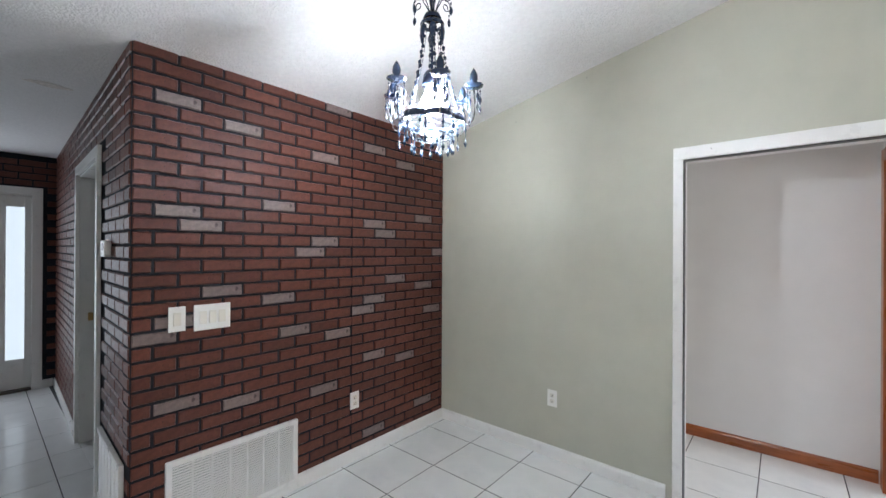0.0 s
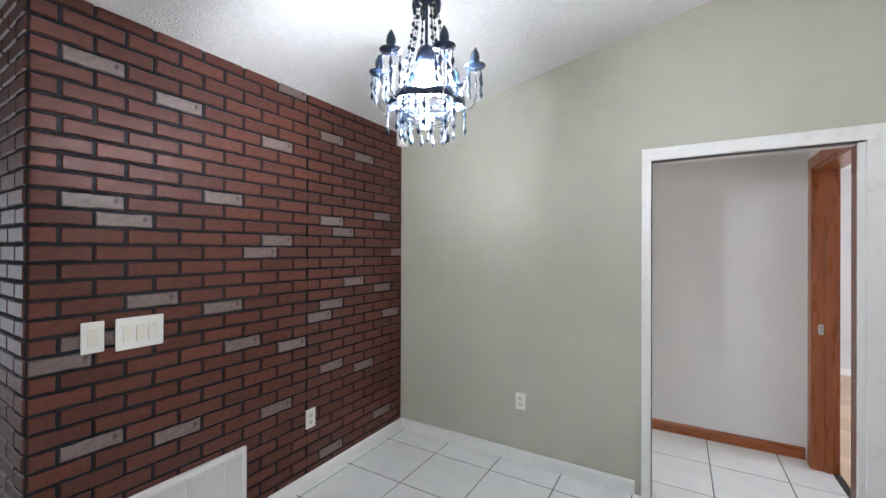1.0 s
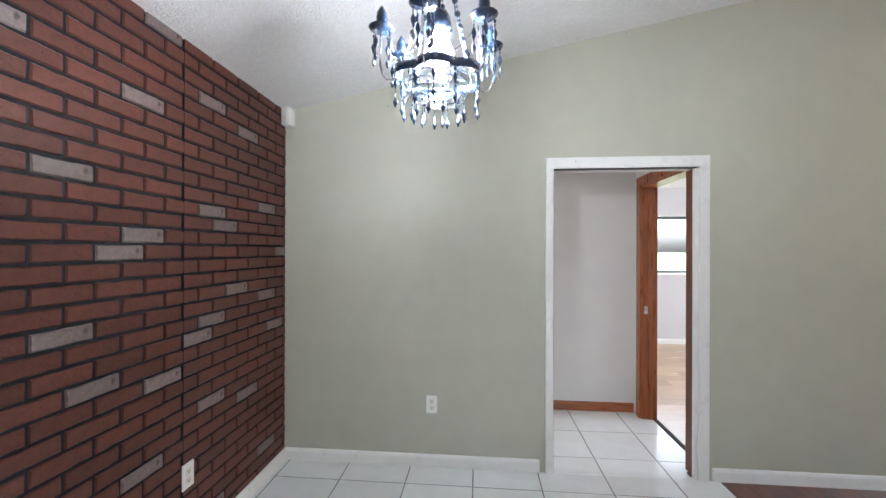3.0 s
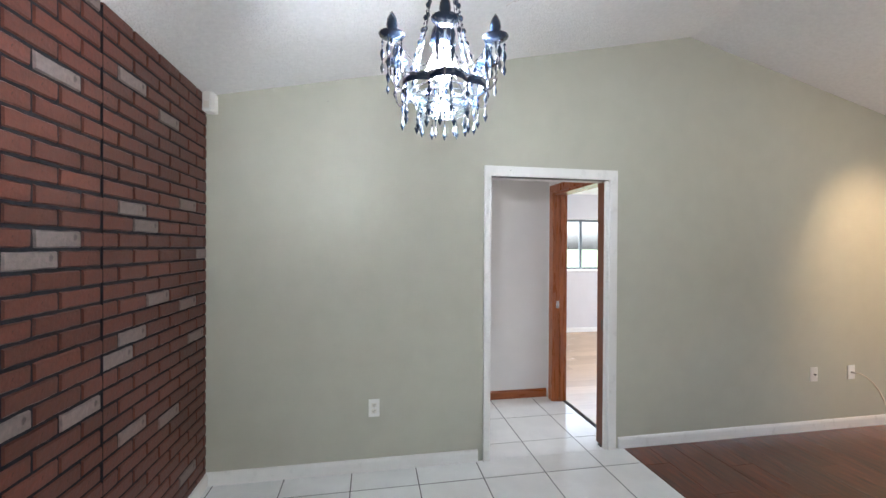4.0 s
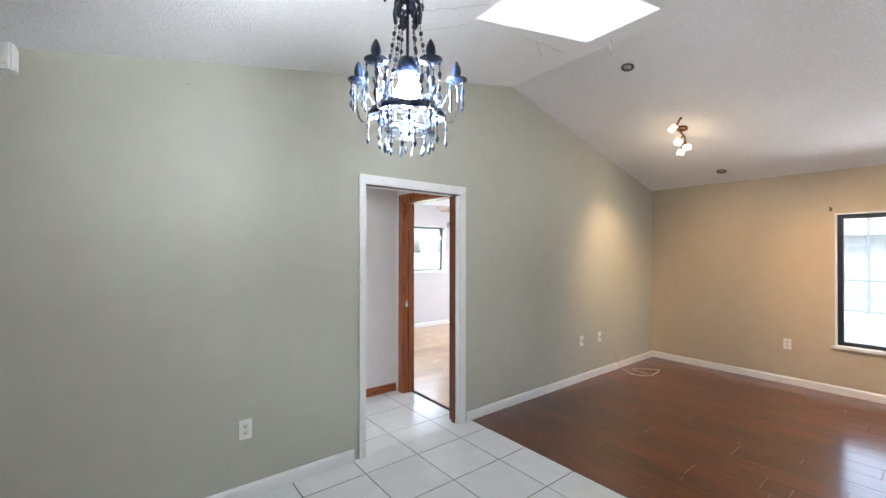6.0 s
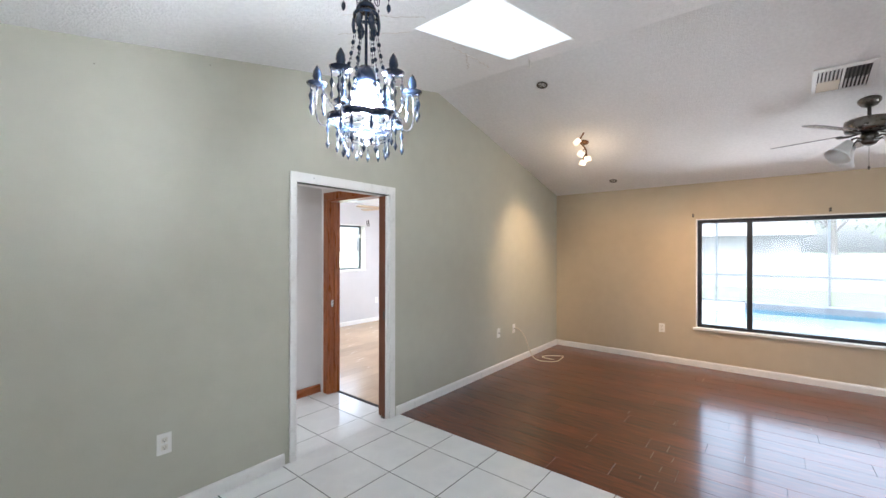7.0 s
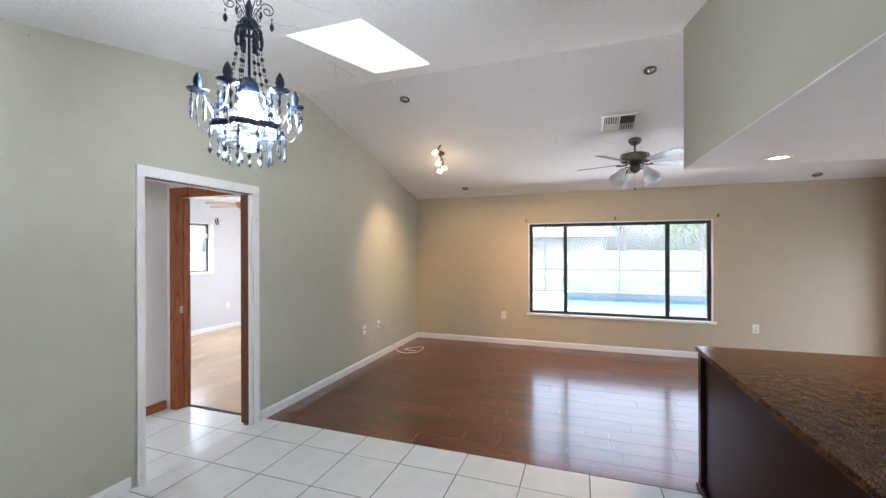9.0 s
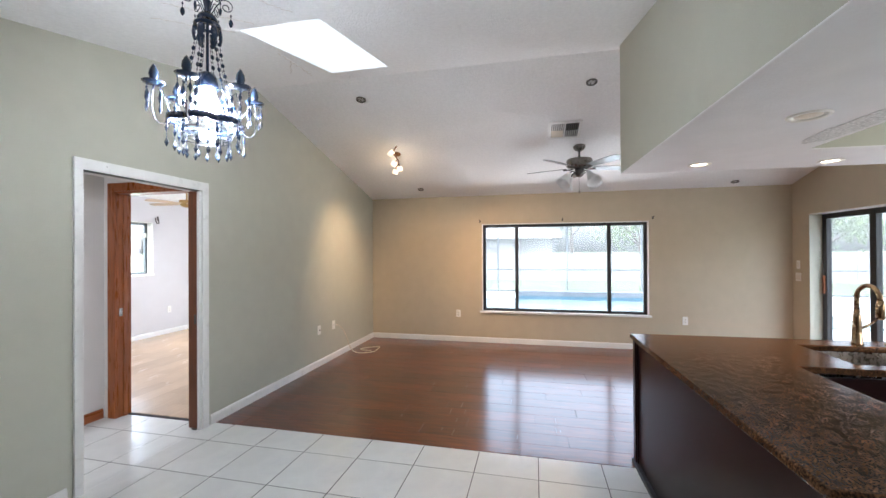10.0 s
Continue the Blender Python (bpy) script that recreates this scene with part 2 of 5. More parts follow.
def tube(points, radius, segments=8, bm=None, closed=False):
    bm = bm or bmesh.new()
    pts = [Vector(p) for p in points]
    rings = []
    for i, p in enumerate(pts):
        if closed:
            d = pts[(i + 1) % len(pts)] - pts[i - 1]
        else:
            d = pts[min(i + 1, len(pts) - 1)] - pts[max(i - 1, 0)]
        q = d.to_track_quat("Z", "Y")
        r = radius[i] if isinstance(radius, (list, tuple)) else radius
        rings.append([bm.verts.new(p + q @ Vector((r * math.cos(2 * math.pi * k / segments), r * math.sin(2 * math.pi * k / segments), 0))) for k in range(segments)])
    pairs = list(zip(rings, rings[1:])) + ([(rings[-1], rings[0])] if closed else [])
    for a, b in pairs:
        for k in range(segments):
            j = (k + 1) % segments
            bm.faces.new((a[k], a[j], b[j], b[k])).smooth = True
    if not closed:
        bm.faces.new(rings[0][::-1])
        bm.faces.new(rings[-1])
    return bm


def link(name, bm, mat):
    me = bpy.data.meshes.new(name)
    bm.to_mesh(me)
    bm.free()
    me.materials.append(mat)
    return new(name, me)


def part(name, bm, mat, parent, label="", kind=""):
    ob = link(name, bm, mat)
    ob.parent = parent
    ob.matrix_parent_inverse = Matrix.Identity(4)
    return tagged(ob, label, kind=kind)


def piece(name, mesh, parent, m):
    """A part on shared mesh data."""
    ob = new(name, mesh)
    ob.parent = parent
    ob.matrix_basis = m
    return ob


def mesh_of(name, bm, mat):
    me = bpy.data.meshes.new(name)
    bm.to_mesh(me)
    bm.free()
    me.materials.append(mat)
    return me


def thing(name, m, label, category, group="", kind=""):
    ob = new(name)
    ob.empty_display_size = 0.1
    ob.matrix_basis = m
    return tagged(ob, label, category, group, kind)


def structure(name, bm, mat, label, category):
    return tagged(link(name, bm, mat), label, category, kind="structure")


# ---- plan ----
XE, YS, XW = 6.52, -6.33, -3.72          # east, south and west faces of the place
RIDGE_X, RIDGE_Z, EAVE_W, EAVE_E = 3.5, 3.19, 2.48, 2.426
WOOD_X = 2.945                            # where the tiles meet the laminate


def ceil_z(x):
    if x <= 0:
        return EAVE_W
    if x <= RIDGE_X:
        return EAVE_W + (RIDGE_Z - EAVE_W) * x / RIDGE_X
    return RIDGE_Z + (EAVE_E - RIDGE_Z) * (x - RIDGE_X) / (XE - RIDGE_X)


# north wall, with a doorway to the small back hall
DX0, DX1, DZ = 1.872, 2.815, 2.051
bm = bmesh.new()
prism(bm, [(-0.14, 0), (DX0, 0), (DX0, ceil_z(DX0) + 0.05), (0, EAVE_W + 0.05), (-0.14, EAVE_W + 0.05)], 1, 0, 0.12)
prism(bm, [(DX0, DZ), (DX1, DZ), (DX1, ceil_z(DX1) + 0.05), (DX0, ceil_z(DX0) + 0.05)], 1, 0, 0.12)
prism(bm, [(DX1, 0), (XE + 0.2, 0), (XE + 0.2, EAVE_E + 0.05), (XE, EAVE_E + 0.05), (RIDGE_X, RIDGE_Z + 0.05), (DX1, ceil_z(DX1) + 0.05)], 1, 0, 0.12)
structure("wall_north", bm, GREEN, "sage green painted wall with a doorway under the vault", "wall")

# east wall with the picture window
WY0, WY1, WZ0, WZ1 = -4.475, -1.935, 0.515, 1.955
bm = bmesh.new()
prism(bm, [(0, 0), (WY1, 0), (WY1, 2.5), (0, 2.5)], 0, XE, XE + 0.2)
prism(bm, [(WY0, 0), (YS - 0.2, 0), (YS - 0.2, 2.5), (WY0, 2.5)], 0, XE, XE + 0.2)
prism(bm, [(WY1, 0), (WY0, 0), (WY0, WZ0), (WY1, WZ0)], 0, XE, XE + 0.2)
prism(bm, [(WY1, WZ1), (WY0, WZ1), (WY0, 2.5), (WY1, 2.5)], 0, XE, XE + 0.2)
structure("wall_east", bm, WARMED_SAGE, "sage wall tinted tan as by warm lamplight, round a wide picture window", "wall")

# south wall with the sliding door
SX0, SX1, SZ = 3.3, 6.17, 1.98
bm = bmesh.new()
prism(bm, [(XE + 0.2, 0), (SX1, 0), (SX1, ceil_z(SX1) + 0.05), (XE, EAVE_E + 0.05), (XE + 0.2, EAVE_E + 0.05)], 1, YS - 0.2, YS)
prism(bm, [(SX1, SZ), (SX0, SZ), (SX0, ceil_z(SX0) + 0.05), (RIDGE_X, RIDGE_Z + 0.05), (SX1, ceil_z(SX1) + 0.05)], 1, YS - 0.2, YS)
prism(bm, [(SX0, 0), (2.2, 0), (2.2, ceil_z(2.2) + 0.05), (SX0, ceil_z(SX0) + 0.05)], 1, YS - 0.2, YS)
prism(bm, [(0.8, 0), (XW - 0.15, 0), (XW - 0.15, EAVE_W + 0.05), (0, EAVE_W + 0.05), (0.8, ceil_z(0.8) + 0.05)], 1, YS - 0.2, YS)
# below and above the added kitchen window
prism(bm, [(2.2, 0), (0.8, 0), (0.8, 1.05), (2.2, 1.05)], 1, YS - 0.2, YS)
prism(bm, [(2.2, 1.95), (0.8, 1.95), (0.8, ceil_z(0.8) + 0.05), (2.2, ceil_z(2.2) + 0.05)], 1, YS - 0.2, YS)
structure("wall_south", bm, WARMED_SAGE, "sage wall tinted tan as by warm lamplight, round a glazed sliding door", "wall")

# west wall with the entry, and the kitchen's back wall
bm = bmesh.new()
bm_box(bm, XW - 0.15, XW, -2.27, -1.9, 0, 2.6)
bm_box(bm, XW - 0.15, XW, YS, -3.75, 0, 2.6)
bm_box(bm, XW - 0.15, XW, -3.75, -2.27, 2.09, 2.6)
structure("wall_west", bm, MORTAR, "dark faux brick wall round the white entry door", "wall")
structure("wall_kitchen", box(0.1, 0.2, YS, -3.47, 0, 2.6), GREEN, "sage green painted kitchen wall", "wall")

# brick-panelled block: east face x = 0, south face leaning a little from y = -2.25
BK_Y, BK_TURN = -2.25, -1.6               # degrees
bm = box(-0.14, -0.001, BK_Y + 0.001, 0, 0, EAVE_W + 0.02)
wall_brick = structure("wall_brick", bm, MORTAR, "dark red faux brick panelling with black recessed joints", "wall")
HALL = pose(0, BK_Y, 0, 0, 0, BK_TURN)
HD0, HD1 = -1.80, -0.86                    # doorway in the hall's brick wall
bm = bmesh.new()
bm_box(bm, HD1, -0.002, 0.001, 0.14, 0, EAVE_W + 0.02)
bm_box(bm, -3.75, HD0, 0.001, 0.14, 0, EAVE_W + 0.02)
bm_box(bm, HD0, HD1, 0.001, 0.14, 2.06, EAVE_W + 0.02)
wall_hall = structure("wall_hall", bm, MORTAR, "dark red faux brick hall wall with a white doorway", "wall")
wall_hall.matrix_basis = HALL
# the room behind the hall's doorway, closed and plain
bm = bmesh.new()
bm_box(bm, -2.2, -0.16, -0.35, -0.25, 0, 2.5)
bm_box(bm, -2.3, -2.2, -2.1, -0.25, 0, 2.5)
structure("wall_closet", bm, WHITE_WALL, "plain white wall of a side room", "wall")

# ceilings
SKX0, SKX1, SKY0, SKY1 = 2.075, 3.235, -1.545, -1.0
bm = bmesh.new()


def slope_slab(bm, x0, x1, y0, y1, t=0.12):
    vs = [(x0, y0, ceil_z(x0)), (x1, y0, ceil_z(x1)), (x1, y1, ceil_z(x1)), (x0, y1, ceil_z(x0))]
    lo = [bm.verts.new(v) for v in vs]
    hi = [bm.verts.new((x, y, z + t)) for x, y, z in vs]
    bm.faces.new(lo[::-1])
    bm.faces.new(hi)
    for i in range(4):
        j = (i + 1) % 4
        bm.faces.new((lo[i], lo[j], hi[j], hi[i]))


slope_slab(bm, 0, SKX0, YS - 0.2, 0.12)
slope_slab(bm, SKX1, RIDGE_X, YS - 0.2, 0.12)
slope_slab(bm, SKX0, SKX1, YS - 0.2, SKY0)
slope_slab(bm, SKX0, SKX1, SKY1, 0.12)
bmesh.ops.recalc_face_normals(bm, faces=bm.faces[:])
structure("ceiling_west_slope", bm, CEIL, "white knockdown textured sloping ceiling with a skylight", "ceiling")
bm = bmesh.new()
slope_slab(bm, RIDGE_X, XE + 0.2, YS - 0.2, 0.12)
bmesh.ops.recalc_face_normals(bm, faces=bm.faces[:])
structure("ceiling_east_slope", bm, CEIL, "white knockdown textured ceiling sloping to the window wall", "ceiling")
structure("ceiling_hall", box(XW - 0.15, 0, YS - 0.2, 0.12, EAVE_W, EAVE_W + 0.12), CEIL, "flat white textured hall ceiling", "ceiling")

# dropped soffit over the peninsula, L-shaped
SFX, SFY, SFZ, SFXI, SFYI = 3.40, -3.47, 2.135, 2.80, -4.41
bm = bmesh.new()


def soffit_block(x0, x1, y0, y1):
    cut = [x for x in (0, RIDGE_X) if x0 < x < x1]
    xs = [x0, *cut, x1]
    prism(bm, [(x0, SFZ), (x1, SFZ)] + [(x, ceil_z(x) + 0.055) for x in xs[::-1]], 1, y0, y1)


soffit_block(0.2, SFX, SFYI, SFY)
soffit_block(SFXI, SFX, YS, SFYI)
soffit = structure("soffit", bm, GREEN, "sage green dropped soffit with a white underside", "soffit")
bm = bmesh.new()
bm_box(bm, 0.2, SFX - 0.001, SFYI + 0.001, SFY - 0.001, SFZ - 0.006, SFZ)
bm_box(bm, SFXI + 0.001, SFX - 0.001, YS, SFYI + 0.001, SFZ - 0.006, SFZ)
part("soffit_underside", bm, SMOOTH, soffit, "white textured underside")
# it stands two degrees out of square with the room
soffit.matrix_basis = pose(SFX, SFY, 0, 0, 0, 2.2) @ pose(-SFX, -SFY, 0)

# skylight shaft and glazing
sl = thing("skylight", Matrix.Identity(4), "bright rectangular skylight in the sloping ceiling", "skylight", kind="structure")
bm = bmesh.new()
for x0, x1, y0, y1 in ((SKX0 - 0.012, SKX0, SKY0, SKY1), (SKX1, SKX1 + 0.012, SKY0, SKY1)):
    bm_box(bm, x0, x1, y0, y1, ceil_z(x0) + 0.001, ceil_z(x0) + 0.06)
for y0, y1 in ((SKY0 - 0.012, SKY0), (SKY1, SKY1 + 0.012)):
    prism(bm, [(SKX0 - 0.012, ceil_z(SKX0) + 0.001), (SKX1 + 0.012, ceil_z(SKX1) + 0.001), (SKX1 + 0.012, ceil_z(SKX1) + 0.06), (SKX0 - 0.012, ceil_z(SKX0) + 0.06)], 1, y0, y1)
part("lip", bm, TRIM, sl)
bm = bmesh.new()
prism(bm, [(SKX0, ceil_z(SKX0) + 0.001), (SKX1, ceil_z(SKX1) + 0.001), (SKX1, ceil_z(SKX1) + 0.02), (SKX0, ceil_z(SKX0) + 0.02)], 1, SKY0, SKY1)
part("diffuser", bm, FROSTED_PANE, sl, "milky diffuser glowing in place of daylight")

# back hall and bedroom behind the doorway
BHY, BWX = 1.09, 2.828                     # hall's back wall, bedroom's wall on the hall side
BD0, BD1, BDZ = 0.145, 0.94, 2.075           # bedroom door opening along y
BY, BX1, BCZ = 3.90, 7.6, 2.49
bm = bmesh.new()
bm_box(bm, -0.14, BWX, BHY, BHY + 0.12, 0, 2.5)
bm_box(bm, -0.14, -0.02, 0.12, BHY, 0, 2.5)
structure("wall_back_hall", bm, WHITE_WALL, "plain white back hall wall", "wall")
bm = bmesh.new()
bm_box(bm, BWX, BWX + 0.12, BD1 + 0.02, BY, 0, 2.5)
bm_box(bm, BWX, BWX + 0.12, BD0 - 0.02, BD1 + 0.02, BDZ + 0.02, 2.5)
structure("wall_bedroom_door", bm, WHITE_WALL, "white wall with a stained wooden door frame", "wall")
BWX0, BWX1, BWZ0, BWZ1 = 3.95, 5.75, 1.12, 2.05
bm = bmesh.new()
bm_box(bm, BWX, BWX0, BY, BY + 0.2, 0, 2.5)
bm_box(bm, BWX1, BX1, BY, BY + 0.2, 0, 2.5)
bm_box(bm, BWX0, BWX1, BY, BY + 0.2, 0, BWZ0)
bm_box(bm, BWX0, BWX1, BY, BY + 0.2, BWZ1, 2.5)
bm_box(bm, BX1, BX1 + 0.1, 0.12, BY, 0, 2.5)
bm_box(bm, BWX + 0.12, BX1, 0.121, 0.14, 0, 2.5)
structure("wall_bedroom", bm, LILAC, "pale lilac bedroom wall round a window", "wall")
structure("ceiling_back_hall", box(-0.14, BWX + 0.12, 0.12, BHY + 0.12, 2.42, 2.5), CEIL, "white back hall ceiling", "ceiling")
structure("ceiling_bedroom", box(BWX + 0.12, BX1, 0.12, BY, BCZ, BCZ + 0.1), CEIL, "white bedroom ceiling", "ceiling")

# base sheets of the floors (joints show between the pieces laid on them)
floor_tile = structure("floor", box(XW - 0.15, WOOD_X, YS - 0.2, BHY + 0.1, -0.12, -0.0014), GROUT, "pale marbled floor tiles with dark grout", "floor")
floor_wood = structure("floor_laminate", box(WOOD_X, XE + 0.2, YS - 0.2, 0.1, -0.12, -0.008), GAP, "dark cherry laminate floor planks with worn ends", "floor")
floor_bed = structure("floor_bedroom", box(BWX + 0.10, BX1 + 0.1, 0.1, BY + 0.1, -0.115, -0.003), GAP, "light oak laminate bedroom floor", "floor")

# ground outdoors
structure("ground", box(-300, 400, -400, 300, -0.5, -0.30), GRASS, "green lawn reaching to the fence and beyond", "lawn")

# ---- trim, windows and doors ----


def baseboard_run(name, p, q, mat=TRIM, h=0.085, t=0.014, label="white painted baseboard"):
    """A moulded baseboard from p to q on the floor, its face to the left of the way."""
    p, q = Vector((*p, 0)), Vector((*q, 0))
    d = (q - p).normalized()
    nrm = Vector((-d.y, d.x, 0))
    prof = [(0, 0), (t, 0), (t, h - 0.02), (t * 0.75, h - 0.008), (t * 0.35, h), (0, h)]
    bm = bmesh.new()
    ends = []
    for base in (p, q):
        ends.append([bm.verts.new(base + nrm * a + Vector((0, 0, z))) for a, z in prof])
    bm.faces.new(ends[0])
    bm.faces.new(ends[1][::-1])
    for i in range(len(prof)):
        j = (i + 1) % len(prof)
        bm.faces.new((ends[0][j], ends[0][i], ends[1][i], ends[1][j]))
    bmesh.ops.recalc_face_normals(bm, faces=bm.faces[:])
    return structure(name, bm, mat, label, "baseboard")


baseboard_run("baseboard", (DX0 - 0.08, 0), (0.0, 0))
baseboard_run("baseboard", (XE, 0), (DX1 + 0.08, 0))
baseboard_run("baseboard", (XE, YS), (XE, -0.014))
baseboard_run("baseboard", (SX1, YS), (XE - 0.014, YS))
baseboard_run("baseboard", (0.007, -0.014), (0.007, -1.41), t=0.014)
baseboard_run("baseboard", (0.009, -1.41), (0.009, -2.24), t=0.012, h=0.048)
baseboard_run("baseboard", (XW, -2.17), (XW, -2.27), t=0.012)
baseboard_run("baseboard_hall", (BWX - 0.02, BHY), (-0.02, BHY), STAINED_H, 0.085, 0.014, "orange-brown stained wooden baseboard")
baseboard_run("baseboard", (BX1, BY), (BWX + 0.12, BY))
for a, b in ((HD0 - 0.075, -3.72), (-0.72, HD1 + 0.075), (-0.01, -0.075)):
    ob = baseboard_run("baseboard", (a, -0.007), (b, -0.007))
    ob.matrix_basis = HALL
# flip: boards on the hall wall face away from the bricks
for ob in [o for o in scene.objects if o.name.startswith("baseboard") and o.matrix_basis == HALL]:
    for v in ob.data.vertices:
        v.co.y = -0.007 - (v.co.y + 0.007) if v.co.y > -0.007 else v.co.y


def casing(parent, x0, x1, z1, w, t, mat, y, side):
    """Three casing boards round an opening in a wall along x."""
    y2 = y + side * t
    wl, wr, wh = w if isinstance(w, tuple) else (w, w, w)
    part("casing", box(x0 - wl, x0, y, y2, 0, z1, 0.003), mat, parent)
    part("casing", box(x1, x1 + wr, y, y2, 0, z1, 0.003), mat, parent)
    part("head_casing", box(x0 - wl, x1 + wr, y, y2, z1, z1 + wh, 0.003), mat, parent)


dw = thing("doorway_1", Matrix.Identity(4), "white painted cased opening, scuffed at the edges", "door frame", kind="structure")
casing(dw, DX0 + 0.008, DX1 - 0.008, DZ - 0.008, (0.051, 0.064, 0.072), 0.018, TRIM, -0.0005, -1)
part("pocket_slot", box(DX0, DX0 + 0.012, 0.0, 0.05, 0, DZ - 0.012), BRONZE, dw, "dark pocket door slot")
part("jamb", box(DX0, DX0 + 0.006, 0.05, 0.121, 0, DZ - 0.012), WHITE_WALL, dw)
part("jamb", box(DX1 - 0.034, DX1, 0.0, 0.022, 0, DZ - 0.016, 0.003), TRIM, dw)
pocket = part("pocket_door", box(DX1 - 0.030, DX1, 0.024, 0.112, 0.012, DZ - 0.016, 0.003), DARK_STAIN, dw, "edge of a dark stained wooden pocket door slid into the wall")
part("latch", box(DX1 - 0.034, DX1 - 0.030, 0.030, 0.052, 0.90, 0.98, 0.001), PEWTER, pocket, "dark metal latch plate")
part("floor_guide", box(DX1 - 0.040, DX1 - 0.004, 0.030, 0.075, 0.0, 0.012, 0.003), PEWTER, pocket, "dark metal floor guide")
part("head_jamb", box(DX0 + 0.012, DX1 - 0.016, 0.05, 0.121, DZ - 0.012, DZ), WHITE_WALL, dw)
part("stop_strip", box(DX0 + 0.012, DX1 - 0.016, 0.0, 0.05, DZ - 0.012, DZ - 0.001), BRONZE, dw, "dark metal track strip under the head")

# bedroom door frame of stained wood
bf = thing("door_frame", Matrix.Identity(4), "orange-brown stained wooden door frame standing open", "door frame", kind="structure")
X0, X1 = BWX - 0.02, BWX + 0.14
part("casing", box(X0, BWX, BD1 + 0.005, BD1 + 0.09, 0, BDZ, 0.004), STAINED, bf)
part("head_casing", box(X0, BWX, 0.122, BD1 + 0.09, BDZ, BDZ + 0.075, 0.004), STAINED, bf)
part("jamb", box(BWX - 0.004, X1 - 0.012, BD0 - 0.022, BD0, 0, BDZ), STAINED, bf)
part("jamb", box(BWX - 0.004, X1 - 0.012, BD1, BD1 + 0.022, 0, BDZ), STAINED, bf)
part("head_jamb", box(BWX - 0.004, X1 - 0.012, BD0, BD1, BDZ - 0.022, BDZ), STAINED, bf)
part("stop", box(BWX + 0.05, BWX + 0.085, BD1 - 0.012, BD1, 0, BDZ - 0.022, 0.002), STAINED, bf)
part("stop", box(BWX + 0.05, BWX + 0.085, BD0, BD0 + 0.012, 0, BDZ - 0.022, 0.002), STAINED, bf)
part("strike_plate", box(BWX + 0.015, BWX + 0.045, BD1 - 0.003, BD1, 0.93, 1.0), STEEL, bf, "small steel strike plate")
part("threshold", box(BWX + 0.094, BWX + 0.128, BD0, BD1, -0.004, 0.003, 0.001), GAP, bf, "thin dark floor strip")

# picture window
win = thing("window_1", Matrix.Identity(4), "wide three-light window with dark bronze frames and white sill", "window", kind="structure")
fx0, fx1 = XE + 0.06, XE + 0.11
M1, M2 = -2.50, -3.92
part("window_sill", box(XE - 0.035, XE + 0.06, WY0 - 0.03, WY1 + 0.03, WZ0 - 0.025, WZ0 + 0.006, 0.005), TRIM, win)
for y0, y1 in ((WY0, WY0 + 0.012), (WY1 - 0.012, WY1)):
    part("reveal", box(XE - 0.002, XE + 0.06, y0, y1, WZ0 + 0.006, WZ1), TRIM, win)
part("reveal", box(XE - 0.002, XE + 0.06, WY0 + 0.012, WY1 - 0.012, WZ1 - 0.012, WZ1), TRIM, win)
for y0, y1 in ((WY0 + 0.012, WY0 + 0.06), (WY1 - 0.06, WY1 - 0.012), (M1 - 0.028, M1 + 0.028), (M2 - 0.028, M2 + 0.028)):
    part("stile", box(fx0, fx1, y0, y1, WZ0 + 0.006, WZ1 - 0.012, 0.004), BRONZE, win)
for z0, z1 in ((WZ0 + 0.006, WZ0 + 0.045), (WZ1 - 0.06, WZ1 - 0.012)):
    part("rail", box(fx0 + 0.002, fx1 - 0.002, WY0 + 0.05, WY1 - 0.05, z0, z1, 0.003), BRONZE, win)
for y0, y1 in ((WY0 + 0.05, M2 - 0.02), (M2 + 0.02, M1 - 0.02), (M1 + 0.02, WY1 - 0.05)):
    pane = part("pane", box(XE + 0.083, XE + 0.088, y0, y1, WZ0 + 0.04, WZ1 - 0.05), GLASS, win)
    pane.visible_shadow = False
for y in (-1.905, -3.22, -4.53):
    hook = thing("curtain_rod_bracket", pose(XE, y, 2.0), "small dark curtain rod bracket above the window", "bracket", "curtain brackets")
    part("plate", box(-0.006, 0, -0.012, 0.012, -0.02, 0.02, 0.002), PEWTER, hook)
    part("arm", tube([(0, 0, 0), (-0.04, 0, 0.0), (-0.06, 0, 0.008), (-0.066, 0, 0.024)], 0.005), PEWTER, hook)

# sliding door in a deep reveal
sd = thing("sliding_door", Matrix.Identity(4), "dark bronze framed sliding glass door with a wooden pull", "door", kind="structure")
ys = YS - 0.17
part("reveal", box(SX1 - 0.012, SX1, ys, YS + 0.001, 0, SZ - 0.012), GREEN, sd)
part("reveal", box(SX0, SX1, ys, YS, SZ - 0.012, SZ), TRIM, sd)
for x0, x1 in ((SX1 - 0.09, SX1 - 0.012), (5.31, 5.40), (4.30, 4.38), (SX0, SX0 + 0.07)):
    part("stile", box(x0, x1, ys - 0.03, ys + 0.03, 0.0, SZ - 0.012, 0.004), BRONZE, sd)
part("rail", box(SX0, SX1 - 0.05, ys - 0.028, ys + 0.028, SZ - 0.075, SZ - 0.012, 0.004), BRONZE, sd)
part("rail", box(SX0, SX1 - 0.05, ys - 0.028, ys + 0.028, 0.0, 0.06, 0.004), BRONZE, sd)
part("pull", box(SX1 - 0.07, SX1 - 0.045, ys + 0.03, ys + 0.055, 0.93, 1.17, 0.006), STAINED, sd, "wooden pull handle")
for x0, x1 in ((5.39, SX1 - 0.085), (4.37, 5.32), (SX0 + 0.06, 4.31)):
    pane = part("pane", box(x0, x1, ys - 0.003, ys + 0.003, 0.055, SZ - 0.07), GLASS, sd)
    pane.visible_shadow = False

